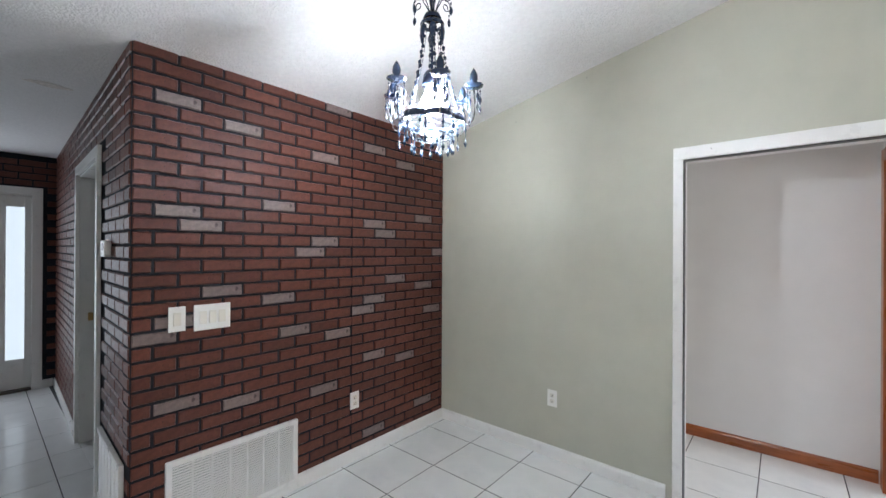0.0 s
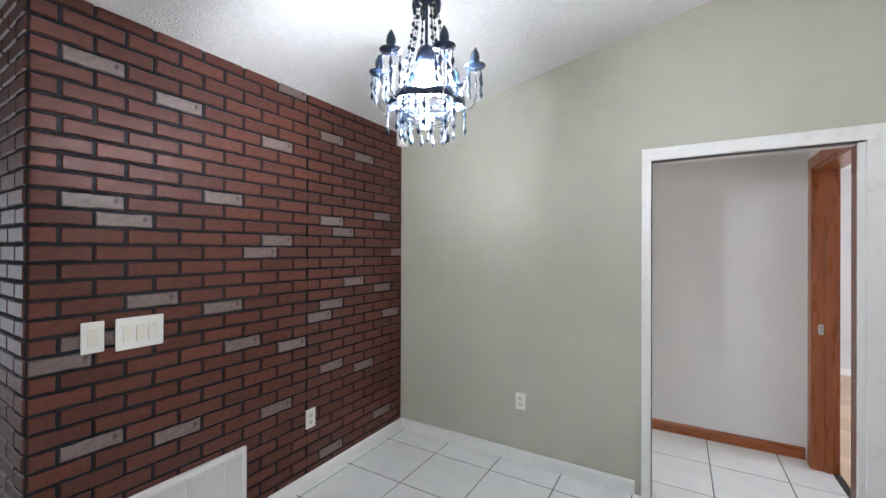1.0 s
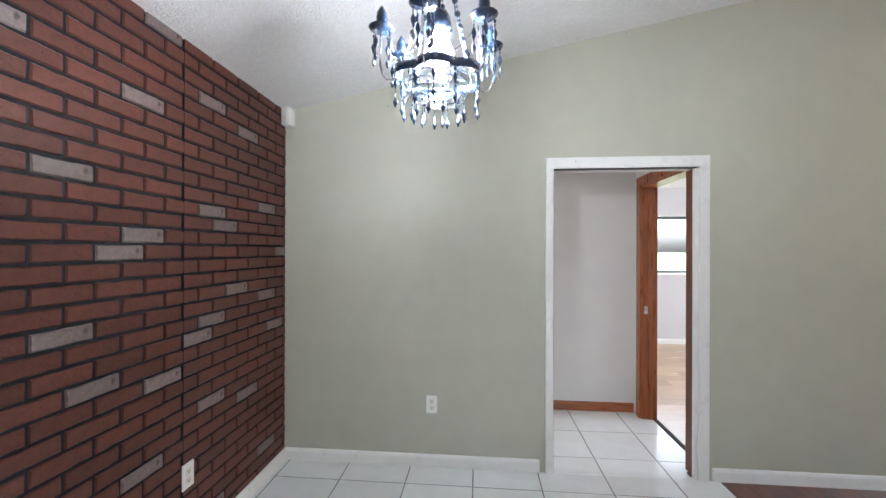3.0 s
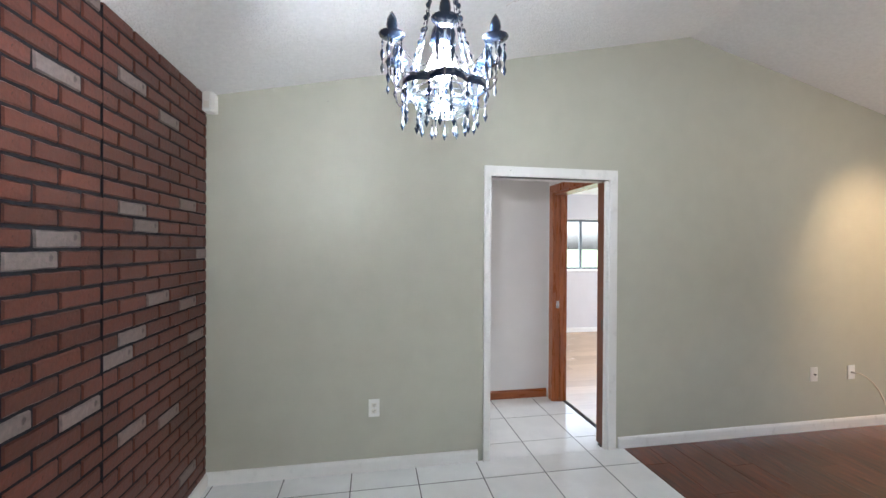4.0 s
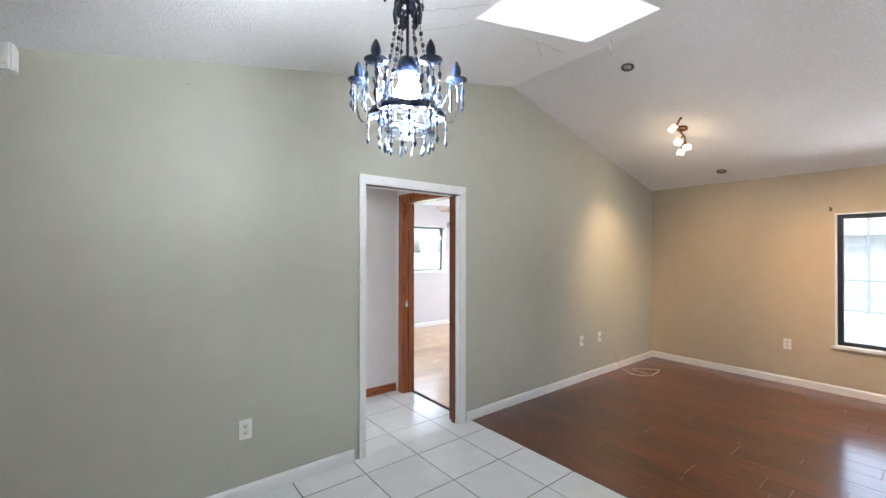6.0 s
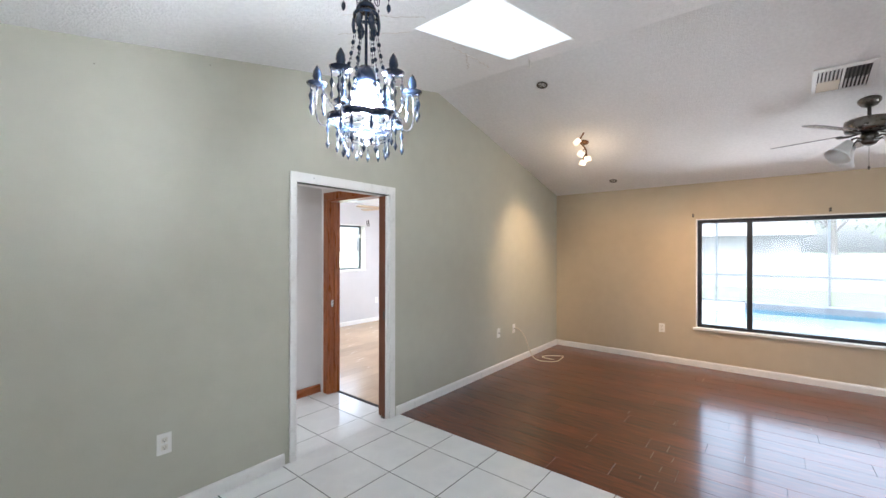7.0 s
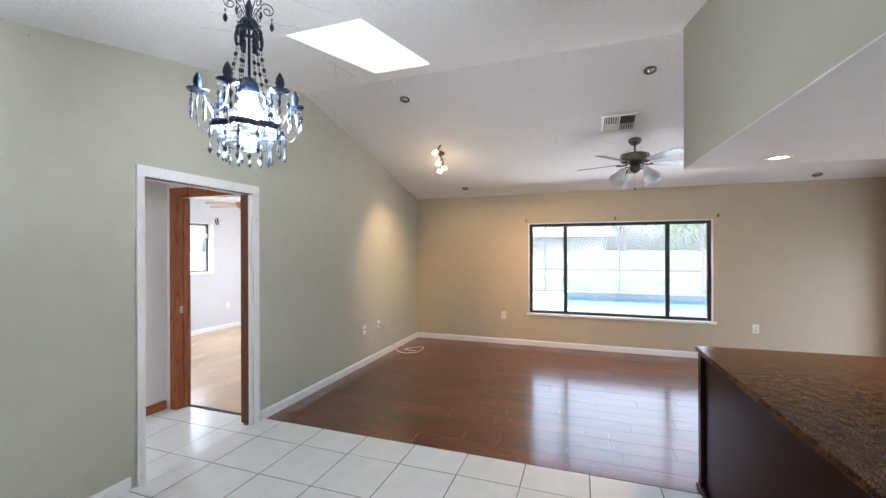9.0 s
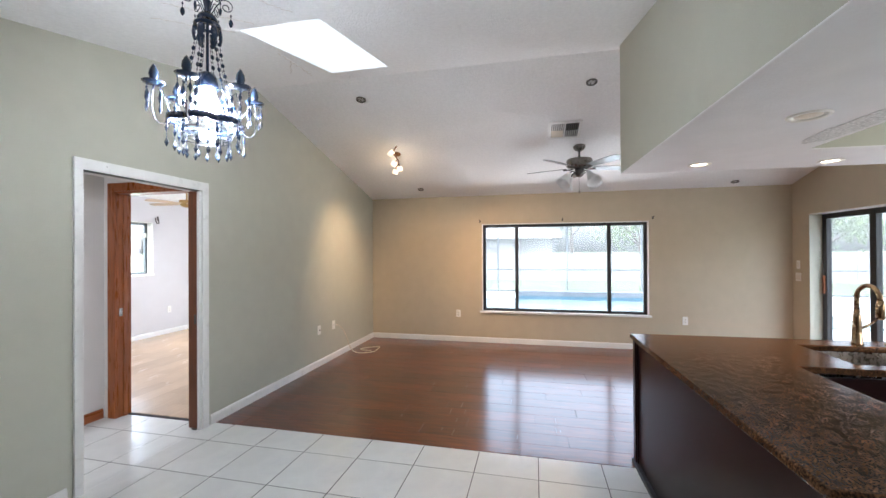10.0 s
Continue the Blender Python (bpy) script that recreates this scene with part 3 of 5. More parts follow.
# unseen kitchen window, added so that the kitchen fill lamp has an opening
kw = thing("added_window", Matrix.Identity(4), "added plain kitchen window with dark bronze frame, out of view", "window", kind="structure")
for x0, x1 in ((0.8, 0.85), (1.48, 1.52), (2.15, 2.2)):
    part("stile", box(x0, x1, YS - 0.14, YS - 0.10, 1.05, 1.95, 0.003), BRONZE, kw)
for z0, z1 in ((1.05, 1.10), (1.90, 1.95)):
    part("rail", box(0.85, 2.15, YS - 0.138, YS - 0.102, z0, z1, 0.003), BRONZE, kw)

# bedroom window
bw = thing("window_2", Matrix.Identity(4), "bedroom sliding window with grey frame in a white reveal", "window", kind="structure")
yw = BY + 0.12
FRAME_GREY = material("grey_window_frame", (0.07, 0.085, 0.10), 0.4)
part("window_sill", box(BWX0 - 0.02, BWX1 + 0.02, BY - 0.02, yw, BWZ0 - 0.02, BWZ0 + 0.008, 0.004), TRIM, bw)
part("reveal", box(BWX1 - 0.01, BWX1, BY - 0.002, yw, BWZ0 + 0.008, BWZ1), TRIM, bw)
part("reveal", box(BWX0, BWX0 + 0.01, BY - 0.002, yw, BWZ0 + 0.008, BWZ1), TRIM, bw)
part("reveal", box(BWX0 + 0.01, BWX1 - 0.01, BY - 0.002, yw, BWZ1 - 0.01, BWZ1), TRIM, bw)
for x0, x1 in ((BWX0 + 0.01, BWX0 + 0.05), (4.80, 4.84), (BWX1 - 0.05, BWX1 - 0.01)):
    part("stile", box(x0, x1, yw, yw + 0.04, BWZ0 + 0.008, BWZ1 - 0.01, 0.003), FRAME_GREY, bw)
for z0, z1 in ((BWZ0 + 0.008, BWZ0 + 0.045), (BWZ1 - 0.05, BWZ1 - 0.01)):
    part("rail", box(BWX0 + 0.03, BWX1 - 0.03, yw + 0.002, yw + 0.038, z0, z1, 0.003), FRAME_GREY, bw)
part("latch", box(BWX1 - 0.065, BWX1 - 0.03, yw - 0.02, yw, 1.78, 1.86, 0.004), PLASTIC, bw)
pane = part("pane", box(BWX0 + 0.04, BWX1 - 0.04, yw + 0.017, yw + 0.022, BWZ0 + 0.04, BWZ1 - 0.045), CLEAR, bw)
pane.visible_shadow = False

# entry door with tall glass light
ed = thing("entry_door", Matrix.Identity(4), "white entry door with a tall frosted glass light", "door", kind="structure")
xe = XW - 0.06
part("casing", box(XW - 0.002, XW + 0.018, -2.335, -2.255, 0, 2.06, 0.003), TRIM, ed)
part("head_casing", box(XW - 0.002, XW + 0.018, -3.80, -2.255, 2.06, 2.135, 0.003), TRIM, ed)
part("casing", box(XW - 0.002, XW + 0.018, -3.80, -3.72, 0, 2.06, 0.003), TRIM, ed)
part("head_jamb", box(XW - 0.12, XW - 0.004, -3.75, -2.27, 2.045, 2.092), TRIM, ed)
part("jamb", box(XW - 0.12, XW, -2.335, -2.27, 0, 2.08), TRIM, ed)
part("side_panel", box(xe - 0.04, xe, -2.70, -2.62, 0, 2.05, 0.003), TRIM, ed)
part("stile", box(xe - 0.04, xe, -2.385, -2.335, 0, 2.05, 0.003), TRIM, ed)
part("stile", box(xe - 0.04, xe, -2.62, -2.52, 0, 2.05, 0.003), TRIM, ed)
part("rail", box(xe - 0.04, xe, -2.52, -2.385, 0, 0.33, 0.003), TRIM, ed)
part("rail", box(xe - 0.04, xe, -2.52, -2.385, 1.93, 2.05, 0.003), TRIM, ed)
part("glass_frame", box(xe, xe + 0.012, -2.535, -2.52, 0.33, 1.93, 0.003), TRIM, ed)
part("glass_frame", box(xe, xe + 0.012, -2.385, -2.37, 0.33, 1.93, 0.003), TRIM, ed)
part("glass_light", box(xe - 0.026, xe - 0.014, -2.52, -2.385, 0.33, 1.93), FROSTED_PANE, ed, "frosted glass glowing in place of daylight")
part("door_leaf", box(xe - 0.04, xe, -3.70, -2.70, 0, 2.05, 0.003), TRIM, ed)
part("threshold", box(XW - 0.12, XW + 0.02, -3.72, -2.335, -0.004, 0.02, 0.004), PEWTER, ed)

# hall doorway in the brick wall
hd = thing("doorway_2", HALL, "white painted door frame in the brick hall wall", "door frame", kind="structure")
casing(hd, HD0, HD1, 2.06, 0.065, 0.022, TRIM, -0.004, -1)
part("jamb", box(HD0, HD0 + 0.018, -0.004, 0.14, 0, 2.045), TRIM, hd)
part("jamb", box(HD1 - 0.018, HD1, -0.004, 0.14, 0, 2.045), TRIM, hd)
part("head_jamb", box(HD0, HD1, -0.004, 0.14, 2.045, 2.06), TRIM, hd)
part("strike", box(HD0 + 0.018, HD0 + 0.05, 0.045, 0.075, 0.94, 1.0, 0.004), BRASS, hd, "aged brass latch")

# ---- plates, outlets and grilles ----


def outlet(m, label="white duplex wall outlet", coax=False):
    """Lies in the x-z plane, faces -y."""
    o = thing("wall_outlet", m, label, "outlet", "wall outlets")
    part("plate", box(-0.037, 0.037, -0.007, 0, -0.06, 0.06, 0.003), PLASTIC, o)
    if coax:
        part("jack", lathe([(0.006, 0), (0.006, 0.014), (0.004, 0.016)], 10, m=pose(0, -0.007, 0, 90)), PEWTER, o)
    else:
        for s in (-1, 1):
            s_ob = part("socket", box(-0.017, 0.017, -0.0095, -0.007, s * 0.021 - 0.014, s * 0.021 + 0.014, 0.002), IVORY, o)
            bm = bmesh.new()
            for x in (-0.007, 0.006):
                bm_box(bm, x - 0.0012, x + 0.0012, -0.0101, -0.0094, s * 0.021 - 0.003, s * 0.021 + 0.006)
            bm_box(bm, -0.003, 0.003, -0.0101, -0.0094, s * 0.021 - 0.011, s * 0.021 - 0.006)
            part("slots", bm, SLOT, s_ob)
    part("screw", lathe([(0.003, 0), (0.003, 0.0012)], 8, m=pose(0, -0.0068, 0, 90)), STEEL, o)
    return o


outlet(pose(1.06, -0.0005, 0.43))
outlet(pose(4.71, -0.0005, 0.475), "white blank wall plate beside a cable jack", True)
outlet(pose(5.10, -0.0005, 0.475), "white cable jack plate with a cord in it", True)
outlet(pose(XE - 0.0005, -1.535, 0.465, 0, 0, -90))
outlet(pose(XE - 0.0005, -4.96, 0.455, 0, 0, -90))
outlet(pose(0.012, -0.97, 0.43, 0, 0, 90), "white duplex outlet on the brick panelling")
outlet(pose(6.07, BY - 0.0005, 0.45), "white duplex outlet on the lilac wall")


def switch_plate(m, gangs, w, h, label):
    o = thing("light_switch", m, label, "switch", "light switches")
    part("plate", box(-w / 2, w / 2, -0.008, 0, -h / 2, h / 2, 0.003), PLASTIC, o)
    for i in range(gangs):
        x = (i - (gangs - 1) / 2) * 0.046
        bm = bmesh.new()
        prism(bm, [(-0.008, -0.033), (-0.0125, -0.033), (-0.0095, 0.033), (-0.008, 0.033)], 0, x - 0.0165, x + 0.0165)
        part("rocker", bm, IVORY, o)
    return o


switch_plate(pose(0.013, -2.066, 1.147, 0, 0, 90), 1, 0.075, 0.125, "white single rocker switch on brick panelling")
switch_plate(pose(0.013, -1.902, 1.142, 0, 0, 90), 3, 0.178, 0.135, "white three-gang rocker switch on brick panelling")
switch_plate(pose(6.385, YS + 0.0005, 1.30, 0, 0, 180), 1, 0.07, 0.115, "white single switch beside the sliding door")
switch_plate(pose(6.385, YS + 0.0005, 1.13, 0, 0, 180), 2, 0.115, 0.115, "white double switch beside the sliding door")


def air_grille(m, w, h, label):
    """Return-air grille in the x-z plane, faces -y, its lower edge at z = 0."""
    g = thing("air_grille", m, label, "vent", "return air grilles")
    f = 0.028
    part("backing", box(-w / 2 + f, w / 2 - f, -0.004, 0.0, f, h - f), SLOT, g)
    for x0, x1, z0, z1 in ((-w / 2, w / 2, 0, f), (-w / 2, w / 2, h - f, h), (-w / 2, -w / 2 + f, f, h - f), (w / 2 - f, w / 2, f, h - f)):
        part("frame", box(x0, x1, -0.022, 0.0, z0, z1, 0.003), TRIM, g)
    n_bays = max(3, round(w / 0.1))
    bay = (w - 2 * f) / n_bays
    for i in range(1, n_bays):
        x = -w / 2 + f + i * bay
        part("divider", box(x - 0.003, x + 0.003, -0.019, -0.004, f, h - f), TRIM, g)
    bm = bmesh.new()
    prism(bm, [(-0.018, 0.0), (-0.0165, 0.0), (-0.008, 0.0075), (-0.0095, 0.0075)], 0, -w / 2 + f, w / 2 - f)
    slat = mesh_of("slat", bm, TRIM)
    n = int((h - 2 * f) / 0.0135)
    for i in range(n):
        piece("slat", slat, g, pose(0, 0, f + i * (h - 2 * f) / n))
    return g


air_grille(pose(0.008, -1.762, 0.05, 0, 0, 90), 0.70, 0.392, "white louvred return-air grille low on the brick wall")
air_grille(HALL @ pose(-0.395, -0.008, 0.06), 0.64, 0.40, "white louvred grille low on the hall's brick wall")

th = thing("thermostat", HALL @ pose(-0.50, -0.008, 1.50), "white thermostat on the hall's brick wall", "thermostat")
part("body", box(-0.065, 0.065, -0.03, 0, -0.045, 0.045, 0.006), PLASTIC, th)
part("display", box(-0.035, 0.035, -0.032, -0.0295, -0.01, 0.03), PEWTER, th, "dark display")
part("button", box(-0.05, -0.03, -0.033, -0.0295, -0.035, -0.02, 0.002), IVORY, th)
sn = thing("motion_detector", pose(0.05, -0.05, 2.425), "white corner motion sensor under the ceiling", "sensor")
bm = bmesh.new()
prism(bm, [(-0.042, -0.032), (0.012, -0.046), (0.026, -0.022), (0.026, 0.046), (-0.042, 0.046)], 2, -0.062, 0.058)
bmesh.ops.bevel(bm, geom=bm.edges[:], offset=0.006, segments=2, affect="EDGES")
part("body", bm, PLASTIC, sn)
part("lens", box(-0.028, 0.004, -0.047, -0.034, -0.045, -0.005, 0.003), IVORY, sn)

# cord from the jack to the floor
cd = thing("coax_cable", pose(5.10, 0, 0), "loose cream coax cable looping on the laminate", "cable")
pts = []
ctrl = [(0, -0.012, 0.475), (0.06, -0.05, 0.46), (0.16, -0.08, 0.36), (0.24, -0.10, 0.20), (0.29, -0.14, 0.06), (0.33, -0.22, 0.008), (0.37, -0.34, 0.006), (0.45, -0.42, 0.006),
        (0.57, -0.42, 0.006), (0.73, -0.40, 0.006), (0.755, -0.36, 0.006), (0.66, -0.22, 0.006), (0.56, -0.16, 0.006), (0.50, -0.22, 0.008), (0.47, -0.40, 0.016)]
for i in range(len(ctrl) - 1):
    p0, p1, p2, p3 = (Vector(ctrl[min(max(k, 0), len(ctrl) - 1)]) for k in (i - 1, i, i + 1, i + 2))
    for k in range(5):
        u = k / 5
        pts.append(0.5 * (2 * p1 + (p2 - p0) * u + (2 * p0 - 5 * p1 + 4 * p2 - p3) * u * u + (3 * p1 - p0 - 3 * p2 + p3) * u ** 3))
part("cord", tube(pts, 0.0055), CABLE, cd)
part("plug", lathe([(0.007, 0), (0.007, 0.02), (0.005, 0.024)], 10, m=pose(0, -0.012, 0.475, 90)), STEEL, cd)

# ---- kitchen peninsula ----
CX0, CX1, CY0, CYI, CXI = 1.12, 3.04, -3.452, -4.09, 2.32
CT = 0.915
PEN = pose(CX1, CY0, 0, 0, 0, 1.4) @ pose(-CX1, -CY0, 0)   # a little out of square
pen = thing("peninsula_cabinet", PEN, "dark cherry peninsula back panel with corner post and base moulding", "cabinet")
part("body", box(CX0 + 0.03, CX1 - 0.04, CYI + 0.04, CY0 - 0.045, 0.02, CT - 0.034), CHERRY, pen)
part("back_panel", box(CX0 + 0.04, CX1 - 0.08, CY0 - 0.045, CY0 - 0.034, 0.03, CT - 0.034, 0.002), CHERRY, pen)
part("corner_post", box(CX1 - 0.075, CX1 - 0.014, CY0 - 0.06, CY0 - 0.016, 0.0, CT - 0.034, 0.004), CHERRY, pen)
part("corner_post", box(CX0 + 0.02, CX0 + 0.06, CY0 - 0.06, CY0 - 0.026, 0.0, CT - 0.034, 0.004), CHERRY, pen)
part("base_moulding", box(CX0 + 0.02, CX1 - 0.004, CY0 - 0.045, CY0 - 0.006, 0.0, 0.03, 0.006), BRONZE, pen, "black base moulding")
part("end_panel", box(CX1 - 0.04, CX1 - 0.018, CYI + 0.02, CY0 - 0.06, 0.0, CT - 0.034), CHERRY, pen)
part("trim", box(CX1 - 0.092, CX1 - 0.078, CY0 - 0.045, CY0 - 0.024, 0.03, CT - 0.034, 0.003), CHERRY, pen)
sink_cab = thing("sink_cabinet", PEN, "dark cherry sink base cabinet", "cabinet")
part("body", box(CXI + 0.05, CX1 - 0.04, YS + 0.4, CYI + 0.03, 0.02, 0.68), CHERRY, sink_cab)
part("end_panel", box(CX1 - 0.04, CX1 - 0.03, YS + 0.4, CYI + 0.02, 0.0, CT - 0.034), CHERRY, sink_cab)
for i in range(3):
    y0 = CYI - 0.02 - i * 0.6
    d = part("door", box(CXI + 0.025, CXI + 0.05, y0 - 0.57, y0, 0.1, 0.86, 0.004), CHERRY, sink_cab)
    part("handle", tube([(CXI + 0.0, y0 - 0.06, 0.62), (CXI - 0.012, y0 - 0.06, 0.64), (CXI - 0.012, y0 - 0.06, 0.74), (CXI + 0.0, y0 - 0.06, 0.76)], 0.005), STEEL, d, "steel bar handle")

# worktop: one L with a sink cut-out and a rounded edge
SKA, SKB, SKC, SKD = 2.42, 2.86, -5.14, -4.40   # sink opening
ct = thing("countertop", PEN, "polished brown granite worktop with a rounded edge", "countertop")


def slab_grid(xs, ys, keep, z0, z1):
    """A slab made of grid cells, with side walls only where it ends."""
    bm = bmesh.new()
    vt, vb = {}, {}

    def vert(store, i, j, z):
        if (i, j) not in store:
            store[i, j] = bm.verts.new((xs[i], ys[j], z))
        return store[i, j]
    cells = {(i, j) for i in range(len(xs) - 1) for j in range(len(ys) - 1) if keep((xs[i] + xs[i + 1]) / 2, (ys[j] + ys[j + 1]) / 2)}
    rim = []
    for i, j in cells:
        q = ((i, j), (i + 1, j), (i + 1, j + 1), (i, j + 1))
        bm.faces.new([vert(vt, a, b, z1) for a, b in q])
        bm.faces.new([vert(vb, a, b, z0) for a, b in q[::-1]])
        for k, (di, dj) in enumerate(((0, -1), (1, 0), (0, 1), (-1, 0))):
            if (i + di, j + dj) not in cells:
                a, b = q[k], q[(k + 1) % 4]
                bm.faces.new((vert(vb, *a, z0), vert(vb, *b, z0), vert(vt, *b, z1), vert(vt, *a, z1)))
                rim.append((vt[a], vt[b], vb[a], vb[b]))
    es = []
    for a, b, c, d in rim:
        for p, q in ((a, b), (c, d)):
            e = bm.edges.get((p, q))
            if e:
                es.append(e)
    bmesh.ops.bevel(bm, geom=es, offset=0.011, segments=4, affect="EDGES", profile=0.5)
    bmesh.ops.dissolve_limit(bm, angle_limit=0.001, verts=bm.verts[:], edges=bm.edges[:])
    bmesh.ops.recalc_face_normals(bm, faces=bm.faces[:])
    return bm


def on_top(x, y):
    arm = y > CYI or x > CXI
    return arm and not (SKA < x < SKB and SKC < y < SKD)


part("slab", slab_grid([CX0, CXI, SKA, SKB, CX1], [YS + 0.38, SKC, SKD, CYI, CY0], on_top, CT - 0.034, CT), GRANITE, ct)
sk = thing("sink", PEN, "brushed steel double bowl sink set under granite", "sink")
for y0, y1 in ((SKC, -4.79), (-4.75, SKD)):
    bm = bmesh.new()
    t, zb = 0.004, 0.72
    bm_box(bm, SKA - t, SKA, y0 - t, y1 + t, zb, CT - 0.036)
    bm_box(bm, SKB, SKB + t, y0 - t, y1 + t, zb, CT - 0.036)
    bm_box(bm, SKA, SKB, y0 - t, y0, zb, CT - 0.036)
    bm_box(bm, SKA, SKB, y1, y1 + t, zb, CT - 0.036)
    bm_box(bm, SKA - t, SKB + t, y0 - t, y1 + t, zb - t, zb)
    bowl = part("bowl", bm, STEEL, sk)
    part("drain", lathe([(0.045, 0), (0.045, 0.003), (0.03, 0.004)], 20, m=pose((SKA + SKB) / 2, (y0 + y1) / 2, zb)), CHROME, bowl)
part("divider", box(SKA, SKB, -4.786, -4.754, 0.74, CT - 0.05, 0.008), STEEL, sk)
fc = thing("faucet", PEN @ pose(2.945, -4.765, CT), "brushed bronze gooseneck pull-down kitchen faucet", "faucet")
part("base", lathe([(0.032, 0), (0.032, 0.006), (0.027, 0.014), (0.024, 0.10), (0.020, 0.16), (0.014, 0.22)], 20), FAUCET, fc)
neck = [(0, 0, 0.20), (0, 0, 0.27)] + [(-0.085 + 0.085 * math.cos(a), 0, 0.29 + 0.085 * math.sin(a)) for a in [k * math.pi / 12 for k in range(0, 13)]]
part("neck", tube(neck, 0.0135, 12), FAUCET, fc)
part("spray_head", lathe([(0.015, 0), (0.021, -0.03), (0.022, -0.10), (0.017, -0.115)], 16, m=pose(-0.17, 0, 0.295)), FAUCET, fc)
part("lever", tube([(0, -0.022, 0.10), (0, -0.05, 0.112), (0.01, -0.11, 0.15)], [0.009, 0.008, 0.005], 10), FAUCET, fc)
sp = thing("soap_pump", PEN @ pose(2.945, -4.93, CT), "brushed bronze soap pump beside the faucet", "soap pump")
part("base", lathe([(0.022, 0), (0.022, 0.006), (0.012, 0.012), (0.010, 0.05), (0.013, 0.052), (0.013, 0.062)], 16), FAUCET, sp)
part("spout", tube([(0, 0, 0.057), (-0.03, 0, 0.062), (-0.06, 0, 0.055)], 0.005), FAUCET, sp)

# ---- ceiling fixtures ----


def slope_pose(x, y, down=0.0):
    """On the ceiling at (x, y), with local z along the ceiling's normal (upwards)."""
    dz = (ceil_z(x + 0.01) - ceil_z(x - 0.01)) / 0.02
    return pose(x, y, ceil_z(x) - down, 0, -math.degrees(math.atan(dz)), 0)


def recessed(m, r, label, lit=False, trim_mat=PEWTER):
    o = thing("recessed_light", m, label, "ceiling light", "recessed lights")
    bm = bmesh.new()
    prof = [(r * 0.62, 0.004), (r * 0.66, -0.004), (r * 0.95, -0.008), (r, -0.003), (r, 0.004)]
    seg = 28
    rings = [[bm.verts.new((a * math.cos(2 * math.pi * k / seg), a * math.sin(2 * math.pi * k / seg), z)) for k in range(seg)] for a, z in prof]
    for a, b in zip(rings, rings[1:] + rings[:1]):
        for k in range(seg):
            bm.faces.new((a[k], a[(k + 1) % seg], b[(k + 1) % seg], b[k])).smooth = True
    bmesh.ops.recalc_face_normals(bm, faces=bm.faces[:])
    part("trim_ring", bm, trim_mat, o)
    part("lamp_face", lathe([(r * 0.63, 0.002), (r * 0.63, -0.001), (r * 0.3, -0.0035), (0.004, -0.004)], 24), CAN_LIT if lit else (STEEL if trim_mat is PEWTER else CABLE), o)
    return o


for x, y in ((3.82, -1.02), (6.16, -0.99), (3.89, -3.32), (6.34, -5.55)):
    recessed(slope_pose(x, y), 0.052, "unlit recessed ceiling light with a dark ring")
recessed(pose(2.10, -4.02, SFZ - 0.006), 0.085, "unlit recessed light in the soffit, worn cream trim", False, IVORY)
recessed(pose(3.16, -3.95, SFZ - 0.006), 0.075, "lit recessed light in the soffit", True, IVORY)
recessed(pose(3.25, -4.80, SFZ - 0.006), 0.075, "lit recessed light in the soffit", True, IVORY)
lamp("can_light", "SPOT", look((3.16, -3.95, SFZ - 0.03), (3.16, -3.95, 0)), 5, (1.0, 0.70, 0.42), radius=0.05, cone=110, blend=0.6)
lamp("can_light", "SPOT", look((3.25, -4.80, SFZ - 0.03), (3.25, -4.80, 0)), 5, (1.0, 0.70, 0.42), radius=0.05, cone=110, blend=0.6)

# supply vent on the east slope
vt = thing("ceiling_vent", slope_pose(4.68, -3.13), "white metal ceiling air register with dark louvres", "vent")
part("backing", box(-0.15, 0.15, -0.15, 0.15, -0.004, 0.0), SLOT, vt)
for x0, x1, y0, y1 in ((-0.185, -0.145, -0.178, 0.178), (0.145, 0.185, -0.178, 0.178), (-0.145, 0.145, -0.178, -0.148), (-0.145, 0.145, 0.148, 0.178), (-0.145, 0.145, -0.008, 0.008)):
    part("frame", box(x0, x1, y0, y1, -0.012, 0.0, 0.003), TRIM, vt)
bm = bmesh.new()
prism(bm, [(-0.006, -0.003), (-0.004, -0.003), (0.008, -0.013), (0.006, -0.013)], 1, -0.068, 0.068)
slat_x = mesh_of("slat", bm, PLASTIC)
bm = bmesh.new()
prism(bm, [(-0.006, -0.003), (-0.004, -0.003), (0.008, -0.013), (0.006, -0.013)], 1, -0.066, 0.066)
slat_y = mesh_of("slat", bm, PEWTER)
for q, (cx, cy) in enumerate(((-0.073, 0.078), (0.073, 0.078), (-0.073, -0.078), (0.073, -0.078))):
    if q == 1:
        part("damper_plate", box(0.002, 0.143, 0.012, 0.146, -0.009, -0.004, 0.001), CABLE, vt, "flat beige damper plate")
        continue
    for k in range(6):
        u = -0.058 + k * 0.0225
        piece("slat", slat_x if q in (0, 3) else slat_y, vt, pose(cx, cy + u, 0, 0, 0, 90))

# track light
tl = thing("track_light", slope_pose(4.98, -1.0) @ pose(0, 0, 0, 0, 0, 20), "bronze three-head ceiling track light, lit warm", "ceiling light")
part("canopy", lathe([(0.055, 0), (0.055, -0.012), (0.04, -0.022), (0.012, -0.024)], 24), ANTIQUE, tl)
bar = [(-0.31 + 0.62 * k / 24, 0.035 * math.sin(2 * math.pi * k / 24), -0.055) for k in range(25)]
part("bar", tube(bar, 0.009, 10), ANTIQUE, tl)
part("stem", tube([(0, 0, -0.02), (0, 0, -0.055)], 0.009, 10), ANTIQUE, tl)
